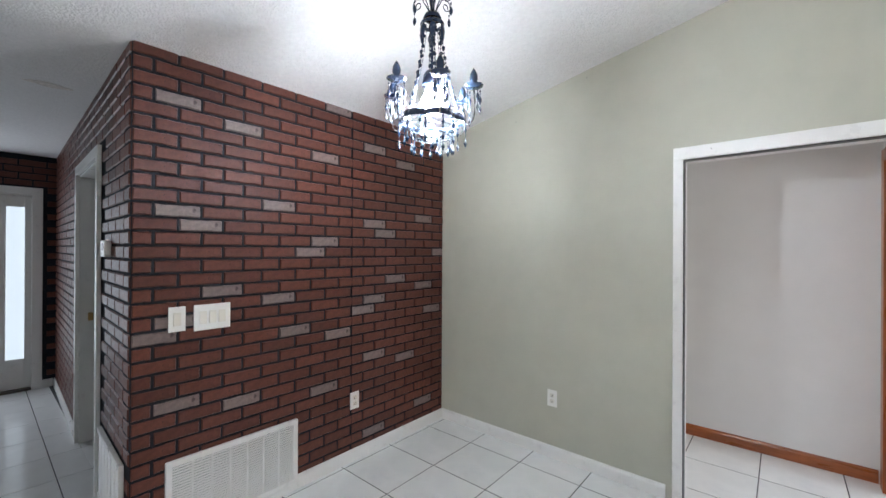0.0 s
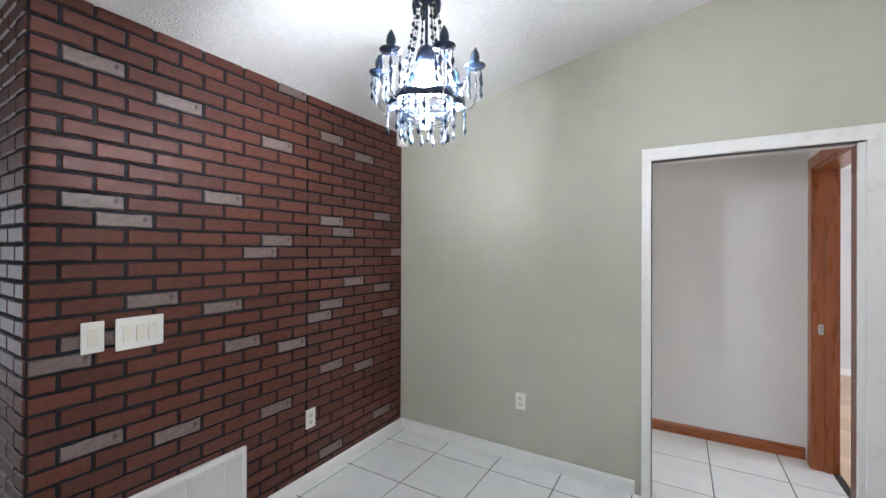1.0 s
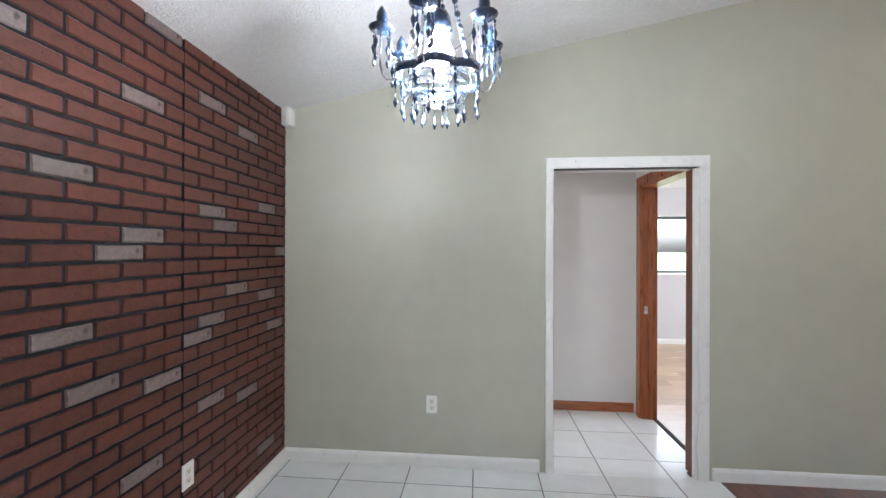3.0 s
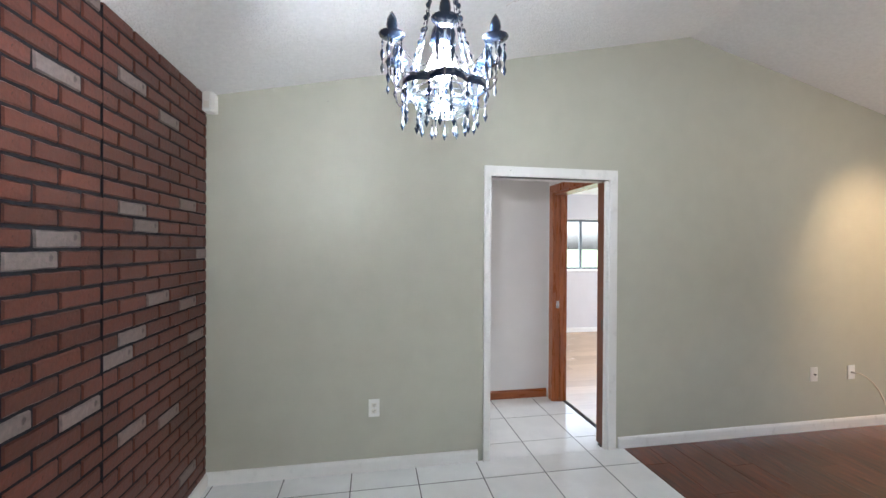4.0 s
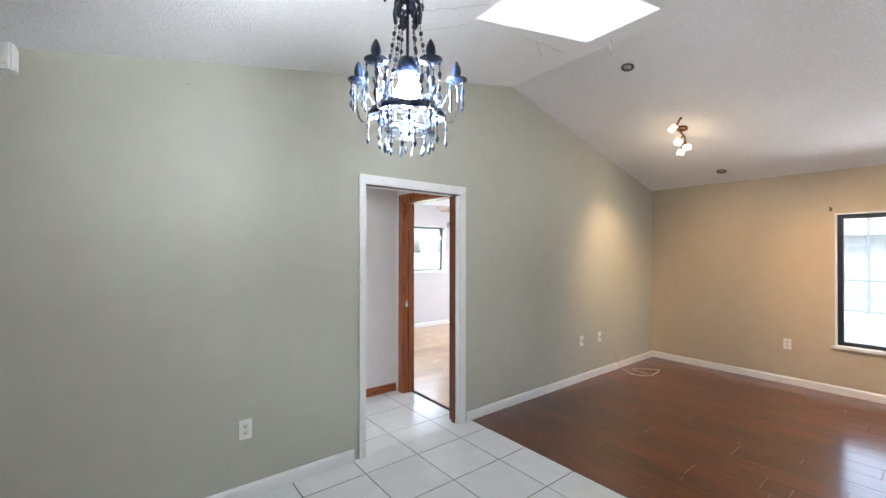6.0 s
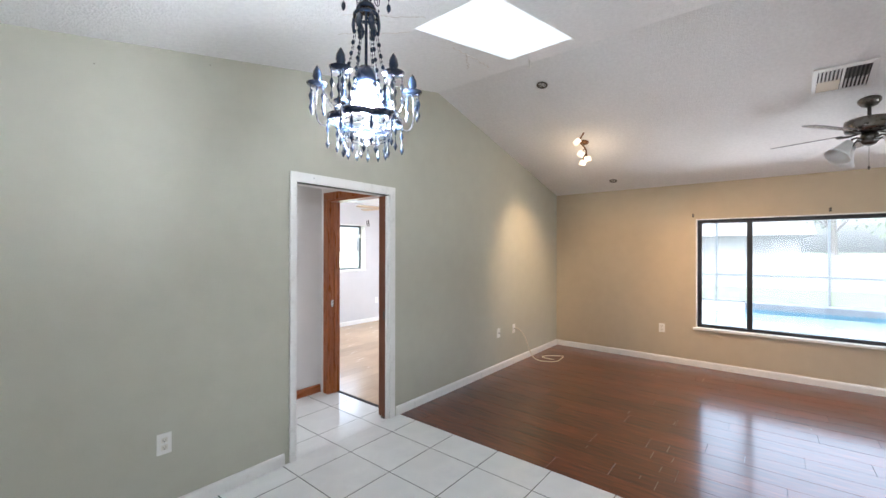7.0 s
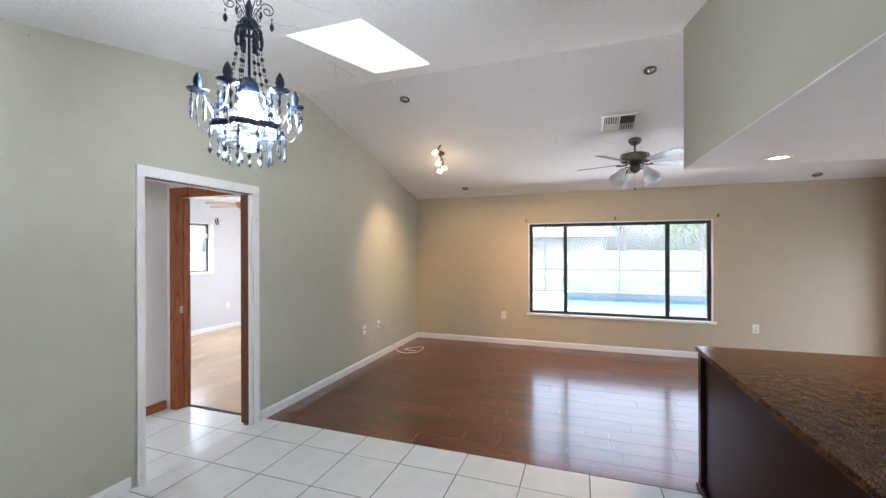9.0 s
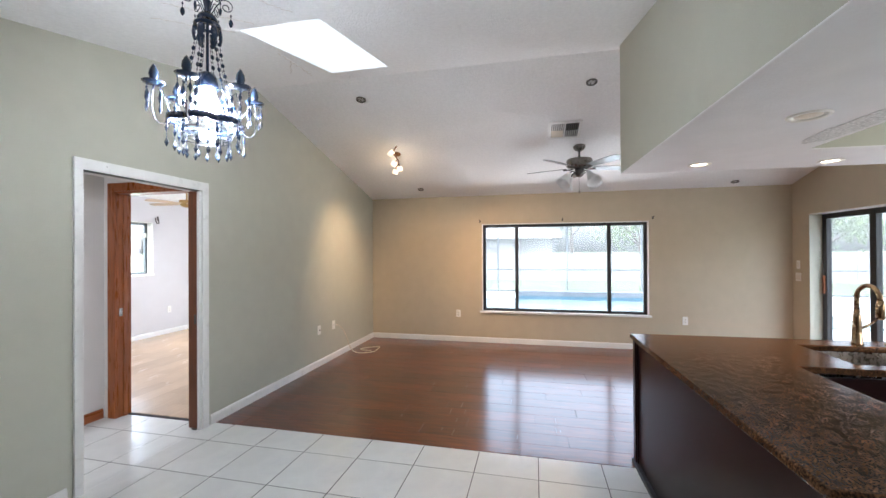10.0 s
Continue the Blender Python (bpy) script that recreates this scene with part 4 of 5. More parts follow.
HEADS = ((-0.22, (-0.25, 0.45, -0.85)), (0.05, (0.1, 0.5, -0.85)), (0.16, (0.3, -0.25, -0.9)), (0.27, (0.35, 0.2, -0.9)))
for hx, aim in HEADS[:1] + HEADS[2:] + HEADS[1:2]:
    hy = 0.035 * math.sin(2 * math.pi * (hx + 0.31) / 0.62)
    end = Vector((hx, hy, -0.055)) + Vector(aim).normalized() * 0.05
    arm = part("head_arm", tube([(hx, hy, -0.055), end], 0.006, 8), ANTIQUE, tl)
    q = Vector(aim).to_track_quat("Z", "Y").to_matrix().to_4x4()
    bm = bmesh.new()
    bm_box(bm, -0.029, 0.029, -0.029, 0.029, 0.0, 0.062, 0.006)
    bm.transform(Matrix.Translation(end) @ q)
    part("shade", bm, WARM, arm, "lit square glass shade")
lamp("track_lamp", "SPOT", look((5.0, -1.05, 2.58), (5.35, 0.0, 1.25)), 9, (1.0, 0.66, 0.36), radius=0.14, cone=74, blend=1.0)
lamp("track_glow", "POINT", pose(4.98, -1.0, 2.44), 0.3, (1.0, 0.70, 0.40), radius=0.06)
lamp("track_lamp", "SPOT", look((4.80, -1.10, 2.55), (6.5, -3.2, 0.5)), 13, (1.0, 0.60, 0.29), radius=0.12, cone=84, blend=1.0)
lamp("track_lamp", "SPOT", look((4.9, -1.10, 2.55), (6.5, -1.3, 0.2)), 5, (1.0, 0.60, 0.29), radius=0.12, cone=110, blend=1.0)

# ceiling fan with four glass shades
FAN = pose(5.09, -3.33, 2.785)
fan = thing("ceiling_fan", FAN, "pewter ceiling fan with silver blades and four glass shades", "fan")
part("canopy", lathe([(0.02, 0.03), (0.075, 0.025), (0.072, -0.01), (0.05, -0.04), (0.018, -0.055)], 24), NICKEL, fan)
part("downrod", lathe([(0.0125, 0.0), (0.0125, -0.14)], 14), PEWTER, fan)
part("motor_housing", lathe([(0.03, -0.112), (0.138, -0.116), (0.15, -0.122), (0.154, -0.134), (0.154, -0.198), (0.147, -0.212), (0.09, -0.224), (0.05, -0.235)], 32), NICKEL, fan)
part("switch_housing", lathe([(0.05, -0.235), (0.055, -0.25), (0.055, -0.30), (0.04, -0.325), (0.012, -0.34)], 24), PEWTER, fan)
for k in range(5):
    a = 70 + 72 * k
    m = pose(0, 0, -0.225, 0, 0, a)
    iron = bmesh.new()
    tube([(0.06, 0, 0.0), (0.11, 0, -0.012), (0.16, 0.012, -0.01), (0.2, 0.018, -0.006)], 0.008, 8, iron)
    tube([(0.11, 0, -0.012), (0.16, -0.012, -0.01), (0.2, -0.018, -0.006)], 0.008, 8, iron)
    iron.transform(m)
    arm = part("blade_iron", iron, PEWTER, fan)
    bm = bmesh.new()
    outline = [(0.17, -0.045), (0.30, -0.058), (0.58, -0.066), (0.645, -0.055), (0.665, -0.02), (0.665, 0.02), (0.645, 0.055), (0.58, 0.066), (0.30, 0.058), (0.17, 0.045)]
    prism(bm, outline, 2, -0.003, 0.004)
    bm.transform(m @ pose(0, 0, 0.004, -12, 0, 0))
    part("blade", bm, BLADE, arm, "silver-grey blade")
for k in range(4):
    a = 35 + 90 * k
    m = pose(0, 0, -0.29, 0, 0, a)
    bm = tube([(0.045, 0, 0.0), (0.08, 0, 0.015), (0.105, 0, 0.005), (0.115, 0, -0.015)], 0.007, 8)
    bm.transform(m @ Matrix.Scale(1.25, 4))
    arm = part("lamp_arm", bm, PEWTER, fan)
    prof = [(0.020, 0.0), (0.026, -0.02), (0.034, -0.05), (0.048, -0.085), (0.066, -0.112), (0.064, -0.112), (0.046, -0.084), (0.032, -0.05), (0.022, -0.018), (0.012, -0.004)]
    bm = lathe(prof, 20)
    bm.transform(m @ Matrix.Scale(1.42, 4) @ pose(0.110, 0, -0.01, 0, -38, 0))
    part("glass_shade", bm, FROST, arm, "frosted bell glass shade")
pull = part("pull_chain", tube([(0.02, 0.0, -0.33), (0.02, 0, -0.50)], 0.0018, 6), PEWTER, fan)
part("chain_knob", lathe([(0.003, 0.0), (0.009, -0.012), (0.009, -0.022), (0.003, -0.034)], 12, m=pose(0.02, 0, -0.50)), PEWTER, pull)

for ob in fan.children_recursive:
    if not ob.name.startswith("canopy"):
        ob.data.transform(Matrix.Translation((0, 0, -0.035)))

# ---- chandelier ----
CH = (1.257, -1.54)
ch = thing("chandelier", pose(CH[0], CH[1], 0), "blue-black beaded chandelier with leaf cups and one lit bulb", "chandelier")
CZ = ceil_z(CH[0])
part("canopy", lathe([(0.06, CZ + 0.01), (0.06, CZ - 0.01), (0.045, CZ - 0.025), (0.012, CZ - 0.035)], 24), BLACKMETAL, ch)
part("stem", tube([(0, 0, CZ - 0.03), (0, 0, 2.20)], 0.0055, 10), BLACKMETAL, ch)
part("finial", lathe([(0.004, 2.53), (0.014, 2.50), (0.008, 2.47), (0.016, 2.445), (0.01, 2.42)], 16), BLACKMETAL, ch)
# crown: ring, six scrolls with leaf drops
crown = part("crown_ring", tube([(0.042 * math.cos(a), 0.042 * math.sin(a), 2.405) for a in [k * math.pi / 12 for k in range(24)]], 0.007, 8, closed=True), BLACKMETAL, ch)
part("crown_band", lathe([(0.034, 2.425), (0.037, 2.43), (0.030, 2.445), (0.012, 2.46)], 20), BLACKMETAL, ch)


def leaf_drop(bm, m, s):
    """A flat-sided leaf drop, its top at the origin."""
    prof = [(0.002, 0), (0.010 * s, -0.012 * s), (0.014 * s, -0.028 * s), (0.010 * s, -0.043 * s), (0.001, -0.056 * s)]
    mm = m @ Matrix.Diagonal((1, 0.45, 1, 1))
    return lathe(prof, 8, bm, mm)


for k in range(6):
    a = radians(60 * k + 15)
    c, s = math.cos(a), math.sin(a)
    sc = []
    for i in range(30):
        u = i / 29
        if u < 0.35:
            v = u / 0.35
            r, z = 0.012 + 0.028 * v ** 2, 2.43 + 0.075 * v
        else:
            v = (u - 0.35) / 0.65
            ang = math.pi - v * 3.1 * math.pi
            rad = 0.027 * (1 - 0.72 * v)
            r, z = 0.067 + rad * math.cos(ang), 2.505 + rad * math.sin(ang) - 0.012 * v
        sc.append((r * c, r * s, z))
    scroll = part("scroll", tube(sc, 0.0021, 6), BLACKMETAL, ch)
    part("leaf_drop", leaf_drop(bmesh.new(), Matrix.Translation((0.046 * c, 0.046 * s, 2.402)) @ Matrix.Rotation(a + math.pi / 2, 4, "Z"), 1.15), BLACKMETAL, ch)
    bm = lathe([(0.001, 2.475), (0.004, 2.468), (0.001, 2.461), (0.001, 2.452)], 7, m=Matrix.Translation((0.082 * c, 0.082 * s, 0)))
    leaf_drop(bm, Matrix.Translation((0.082 * c, 0.082 * s, 2.455)) @ Matrix.Rotation(a, 4, "Z"), 0.62)
    part("scroll_drop", bm, BEAD, scroll)
# socket, lit bulb, wire basket
part("socket", lathe([(0.008, 2.225), (0.026, 2.215), (0.034, 2.20), (0.041, 2.158), (0.018, 2.156)], 20), BLACKMETAL, ch)
part("bulb", lathe([(0.013, 2.16), (0.017, 2.14), (0.028, 2.115), (0.033, 2.09), (0.030, 2.065), (0.018, 2.048), (0.004, 2.043)], 20), BULB, ch, "lit white bulb")
for k in range(12):
    a = 2 * math.pi * k / 12
    c, s = math.cos(a), math.sin(a)
    part("cone_wire", tube([(0.022 * c, 0.022 * s, 2.17), (0.03 * c, 0.03 * s, 2.13), (0.052 * c, 0.052 * s, 2.075), (0.085 * c, 0.085 * s, 2.03)], 0.0016, 5), CHROME, ch)


def scallop(a, r, depth):
    return r + depth * abs(math.sin(3 * a))


band = bmesh.new()
SEG = 96
rows_ = []
for dz, dr in ((0.012, -0.002), (0.012, 0.002), (-0.012, 0.002), (-0.012, -0.002)):
    rows_.append([band.verts.new((scallop(2 * math.pi * k / SEG, 0.112 + dr, 0.024) * math.cos(2 * math.pi * k / SEG), scallop(2 * math.pi * k / SEG, 0.112 + dr, 0.024) * math.sin(2 * math.pi * k / SEG), 2.018 + dz)) for k in range(SEG)])
for a_, b_ in zip(rows_, rows_[1:] + rows_[:1]):
    for k in range(SEG):
        band.faces.new((a_[k], a_[(k + 1) % SEG], b_[(k + 1) % SEG], b_[k])).smooth = True
bmesh.ops.recalc_face_normals(band, faces=band.faces[:])
part("scalloped_band", band, BLACKMETAL, ch)
for z, r in ((2.005, 0.098), (1.988, 0.095), (1.968, 0.088), (1.952, 0.078)):
    part("basket_ring", tube([(r * math.cos(a), r * math.sin(a), z) for a in [k * math.pi / 18 for k in range(36)]], 0.0022, 6, closed=True), CHROME, ch)
for k in range(6):
    a = radians(60 * k)
    c, s = math.cos(a), math.sin(a)
    part("basket_rib", tube([(0.10 * c, 0.10 * s, 2.01), (0.095 * c, 0.095 * s, 1.985), (0.077 * c, 0.077 * s, 1.952)], 0.002, 5), CHROME, ch)
part("basket_glass", lathe([(0.089, 2.0), (0.086, 1.985), (0.076, 1.96), (0.06, 1.954), (0.058, 1.956), (0.074, 1.963), (0.084, 1.986), (0.087, 2.0)], 32, caps=False), CLEAR, ch, "clear glass inner dish")
# arms with dish cups, dark candle bulbs and drops
for k in range(6):
    a = radians(60 * k + 22)
    c, s = math.cos(a), math.sin(a)
    path = [(0.125, 2.005), (0.142, 1.992), (0.158, 1.993), (0.170, 2.008), (0.176, 2.035), (0.177, 2.075), (0.175, 2.105), (0.172, 2.128)]
    arm = part("arm", tube([(r * c, r * s, z) for r, z in path], 0.0032, 8), CHROME, ch, "silver curved arm")
    m = Matrix.Translation((0.172 * c, 0.172 * s, 2.128))
    part("cup", lathe([(0.004, 0), (0.016, 0.001), (0.034, 0.007), (0.038, 0.012), (0.036, 0.013), (0.012, 0.009), (0.008, 0.016)], 20, m=m), BLACKMETAL, arm)
    part("candle_bulb", lathe([(0.008, 0.012), (0.011, 0.019), (0.0165, 0.037), (0.0145, 0.054), (0.007, 0.070), (0.001, 0.079)], 14, m=m), BEAD, arm, "dark unlit flame bulb")
    for j in range(4):
        b = a + radians(45 + 90 * j)
        x, y = 0.172 * c + 0.029 * math.cos(b), 0.172 * s + 0.029 * math.sin(b)
        bm = lathe([(0.001, 2.128), (0.0042, 2.122), (0.001, 2.116), (0.0028, 2.111), (0.001, 2.106), (0.0065, 2.092), (0.0072, 2.087), (0.001, 2.066)], 7, m=Matrix.Translation((x, y, 0)))
        part("cup_drop", bm, BEAD, arm)
        bm = lathe([(0.001, 2.067), (0.0024, 2.060), (0.0065, 2.047), (0.0045, 2.040), (0.001, 2.032)], 7, m=Matrix.Translation((x, y, 0)))
        part("cup_crystal", bm, CRYSTAL if j % 2 else BEAD, arm)
    # bead strand from the crown, and a swag to the next arm
    pts, rad = [], []
    for i in range(73):
        u = i / 72
        r = 0.040 + 0.078 * u ** 1.7
        pts.append((r * c, r * s, 2.395 - 0.365 * u))
        rad.append((0.0008, 0.0056, 0.0072, 0.0056, 0.0008, 0.0008, 0.0030, 0.0008)[i % 8])
    part("bead_strand", tube(pts, rad, 7), BEAD, ch, "strand of dark beads")
    part("chain", tube([((r_ - 0.008) * c - 0.004 * s, (r_ - 0.008) * s + 0.004 * c, z_) for r_, z_ in ((0.040 + 0.075 * (i / 36) ** 1.5, 2.395 - 0.365 * i / 36) for i in range(37))], [0.0006 + 0.0011 * (i % 2) for i in range(37)], 5), CRYSTAL, ch)
    a2 = a + radians(60)
    pts, rad = [], []
    for i in range(37):
        u = i / 36
        aa = a + (a2 - a) * u
        r = 0.150 - 0.03 * math.sin(math.pi * u)
        pts.append((r * math.cos(aa), r * math.sin(aa), 2.12 - 0.075 * math.sin(math.pi * u)))
        rad.append((0.0006, 0.0026, 0.0006)[i % 3])
    bm = tube(pts, rad, 6)
    part("swag", bm, CRYSTAL, ch, "swag of clear beads")
for k in range(24):
    a = 2 * math.pi * k / 24
    r = scallop(a, 0.112, 0.024) if k % 2 == 0 else 0.080
    c, s = r * math.cos(a), r * math.sin(a)
    z0 = 2.002 if k % 2 == 0 else 1.980
    top = [(0.001, 0.003), (0.0055, -0.004), (0.001, -0.010)]
    if k % 2 == 0:
        top += [(0.0056, -0.024), (0.0064, -0.028), (0.001, -0.044)]
    bm = lathe(top + [(0.001, -0.046), (0.0032, -0.050), (0.001, -0.054)], 8, m=Matrix.Translation((c, s, z0)))
    dark = part("fringe_drop", bm, BEAD, ch)
    bm = lathe([(0.001, -0.053), (0.0024, -0.064), (0.0044, -0.073), (0.0080, -0.079), (0.0078, -0.0805)], 8, m=Matrix.Translation((c, s, z0)))
    part("drop_tip", lathe([(0.0081, -0.0803), (0.0056, -0.0855), (0.001, -0.097)], 8, m=Matrix.Translation((c, s, z0))), BEAD, dark)
    part("crystal", bm, CRYSTAL, dark, "clear bell crystal")

# ---- bedroom things ----
bfan = thing("bedroom_fan", pose(5.10, 2.50, 2.27), "beige-bladed ceiling fan in the bedroom", "fan")
part("downrod", lathe([(0.012, 0.02), (0.012, BCZ - 2.27)], 12), BRASS, bfan)
part("motor_housing", lathe([(0.03, 0.06), (0.10, 0.05), (0.11, 0.0), (0.07, -0.04), (0.02, -0.06)], 24), BRASS, bfan)
for k in range(5):
    bm = bmesh.new()
    prism(bm, [(0.10, -0.04), (0.5, -0.065), (0.585, -0.05), (0.60, 0), (0.585, 0.05), (0.5, 0.065), (0.10, 0.04)], 2, -0.004, 0.004)
    bm.transform(pose(0, 0, -0.005, 0, 0, 170 + 72 * k) @ pose(0, 0, 0, 8, 0, 0))
    part("blade", bm, BEIGE_BLADE, bfan)
hk = thing("wall_hook", pose(5.84, BY, 2.12), "dark curved curtain hook on the bedroom wall", "hook")
part("plate", box(-0.01, 0.012, -0.006, 0, -0.03, 0.05, 0.002), PEWTER, hk)
part("hook", tube([(0.0, -0.006, 0.03), (0.0, -0.03, -0.05), (-0.02, -0.05, -0.085), (-0.06, -0.055, -0.085), (-0.085, -0.055, -0.04), (-0.09, -0.055, 0.02)], 0.009, 8), PEWTER, hk)

# small marks: nail holes and cracks
for x, z in ((2.02, 2.085), (1.30, 2.69), (2.35, 2.94), (0.75, 2.50)):
    o = thing("nail", pose(x, -0.019 if z < 2.2 else 0, z), "small dark nail head in painted plaster", "nail", "nails")
    part("head", lathe([(0.0028, 0), (0.0028, 0.003)], 8, m=pose(0, 0, 0, 90)), PEWTER, o)


def crack(points, w, mat, label):
    """A thin raised tear in the ceiling paint along points (x, y)."""
    bm = bmesh.new()
    rows = []
    for i, (x, y) in enumerate(points):
        p = Vector((x, y))
        d = (Vector(points[min(i + 1, len(points) - 1)]) - Vector(points[max(i - 1, 0)])).normalized()
        nrm = Vector((-d.y, d.x)) * w * (0.35 + 0.65 * random.random())
        rows.append([(p + nrm), (p - nrm)])
    top = [[bm.verts.new((v.x, v.y, ceil_z(v.x) - 0.0025)) for v in r] for r in rows]
    bot = [[bm.verts.new((v.x, v.y, ceil_z(v.x) + 0.004)) for v in r] for r in rows]
    for i in range(len(rows) - 1):
        bm.faces.new((top[i][0], top[i][1], top[i + 1][1], top[i + 1][0]))
        for s in (0, 1):
            bm.faces.new((top[i][s], bot[i][s], bot[i + 1][s], top[i + 1][s]))
    bmesh.ops.recalc_face_normals(bm, faces=bm.faces[:])
    ob = link("ceiling_crack", bm, mat)
    return tagged(ob, label, "crack", "ceiling cracks")


def wander(p, q, n=22, amp=0.012):
    p, q = Vector(p), Vector(q)
    return [tuple(p.lerp(q, i / n) + Vector((random.uniform(-amp, amp), random.uniform(-amp, amp)))) for i in range(n + 1)]


CRACK_LABEL = "thin brownish tear in the ceiling paint by the skylight"
crack(wander((2.02, -1.15), (1.62, -0.92)), 0.0035, STAIN, CRACK_LABEL)
crack(wander((2.10, -0.95), (1.75, -0.70)), 0.0035, STAIN, CRACK_LABEL)
crack(wander((1.95, -1.45), (1.45, -1.30)), 0.0035, STAIN, CRACK_LABEL)
crack(wander((2.55, -0.93), (3.25, -0.80)), 0.005, STAIN, CRACK_LABEL)
crack(wander((2.75, -0.90), (3.10, -0.68)), 0.004, STAIN, CRACK_LABEL)
hung = thing("peeling_tape", pose(3.40, -1.10, ceil_z(3.40)), "strip of white tape hanging from the skylight edge", "tape")
part("strip", box(-0.012, 0.012, -0.002, 0.002, -0.075, 0.002), PLASTIC, hung)

# rough patched plaster on the soffit's underside
rng = random.Random(5)
for cx, cy, rx, ry in ((2.30, -4.30, 0.34, 0.085),):
    bm = bmesh.new()
    ring = []
    for k in range(22):
        a = 2 * math.pi * k / 22
        f = rng.uniform(0.88, 1.08)
        ring.append((cx + rx * f * math.cos(a), cy + ry * f * math.sin(a)))
    prism(bm, ring, 2, SFZ - 0.0085, SFZ - 0.005)
    part("rough_patch", bm, PEEL, soffit, "rough stained plaster patch")
# brown water stain on the hall ceiling
bm = bmesh.new()
prism(bm, [(-1.02 + 0.045 * rng.uniform(0.7, 1.1) * math.cos(a), -2.45 + 0.11 * rng.uniform(0.6, 1.1) * math.sin(a)) for a in [2 * math.pi * k / 18 for k in range(18)]], 2, EAVE_W - 0.003, EAVE_W + 0.002)
tagged(link("ceiling_stain", bm, STAIN), "brownish water stain on the hall ceiling", "stain")

# ---- outdoors: deck, pool, screen cage, fence, house and trees ----
structure("pool_deck", box(6.72, 16.0, -16.0, 5.0, -0.299, -0.06), CONCRETE, "pale concrete pool deck", "patio")
structure("patio_south", box(-2.0, 6.72, -16.0, YS - 0.2, -0.299, -0.06), CONCRETE, "pale concrete patio", "patio")
pool = structure("pool_water", box(9.2, 13.1, -9.5, -0.8, -0.2, -0.052), WATER, "clear turquoise swimming pool water", "pool")
ledge = structure("pool_ledge", box(13.1, 13.5, -9.0, -2.2, -0.2, 0.20, 0.02), LEDGE, "raised grey pool ledge", "ledge")
tile_mesh = mesh_of("pool_tile", box(-0.006, 0.0, -0.045, 0.045, -0.045, 0.045), POOLTILE)
for k in range(70):
    piece("pool_tile", tile_mesh, ledge, pose(13.098, -2.26 - k * 0.0955, 0.0, 45 if k % 2 == 0 else 0, 0, 0))


def cage_bay(x0, y0, x1, y1, label):
    c = thing("screen_cage", Matrix.Identity(4), label, "screen enclosure", "screen cages", kind="structure")
    n = max(1, round((Vector((x1, y1)) - Vector((x0, y0))).length / 2.4))
    for i in range(n + 1):
        x, y = x0 + (x1 - x0) * i / n, y0 + (y1 - y0) * i / n
        part("post", box(x - 0.025, x + 0.025, y - 0.025, y + 0.025, -0.06, 2.75), CAGE, c)
    for z in (0.0, 0.80, 2.70):
        part("rail", box(min(x0, x1) - 0.02, max(x0, x1) + 0.02, min(y0, y1) - 0.02, max(y0, y1) + 0.02, z - 0.025, z + 0.025), CAGE, c)
    # fine insect screen between the posts
    scr = box(x0 - 0.003, x1 + 0.003, y0 - 0.003, y1 + 0.003, 0.02, 2.68)
    part("screen", scr, SCREEN, c, "fine pale insect screen")
    return c


cage_bay(15.2, -14.0, 15.2, 3.6, "pale grey aluminium pool screen cage wall")
cage_bay(6.9, -14.0, 15.2, -14.0, "pale grey aluminium pool screen cage wall")
roof = thing("screen_cage_roof", Matrix.Identity(4), "pale grey aluminium roof beams of the pool cage", "screen enclosure", kind="structure")
for k in range(7):
    y = -13.8 + k * 2.9
    part("beam", tube([(6.75, y, 2.6), (9.5, y, 3.5), (12.4, y, 3.5), (15.2, y, 2.7)], 0.035, 6), CAGE, roof)
sw = structure("patio_wall", box(6.72, 9.0, 0.5, 0.7, -0.06, 2.6), STUCCO, "pale stucco house wall beside the patio", "wall")

fence = thing("fence", Matrix.Identity(4), "white vinyl privacy fence behind the lawn", "fence", kind="structure")
panel = mesh_of("fence_board", box(-0.012, 0.012, -0.148, 0.148, -0.31, 1.30), FENCE)
post = mesh_of("fence_post", box(-0.06, 0.06, -0.06, 0.06, -0.31, 1.42), FENCE)
for k in range(110):
    piece("fence_board", panel, fence, pose(25.0, 12.0 - k * 0.30, 0))
for k in range(14):
    piece("fence_post", post, fence, pose(25.0, 12.0 - k * 2.4, 0))
for k in range(90):
    piece("fence_board", panel, fence, pose(25.0 - k * 0.30, -21.0, 0, 0, 0, 90))

hs = thing("neighbour_house", pose(33, 2.0, -0.3), "single-storey pale stucco neighbour house with grey roof", "house", kind="structure")
part("wall", box(-4, 4, -6, 6, 0, 2.7), STUCCO, hs)
bm = bmesh.new()
prism(bm, [(-4.6, 2.65), (4.6, 2.65), (0, 4.3)], 1, -6.6, 6.6)
part("roof", bm, ROOF, hs)
for y in (-4.2, -1.6, 2.2):
    w = part("window", box(-4.06, -3.98, y - 0.6, y + 0.6, 1.0, 2.1), ROOF, hs)
    part("frame", box(-4.08, -4.03, y - 0.66, y + 0.66, 0.92, 1.0), TRIM, w)


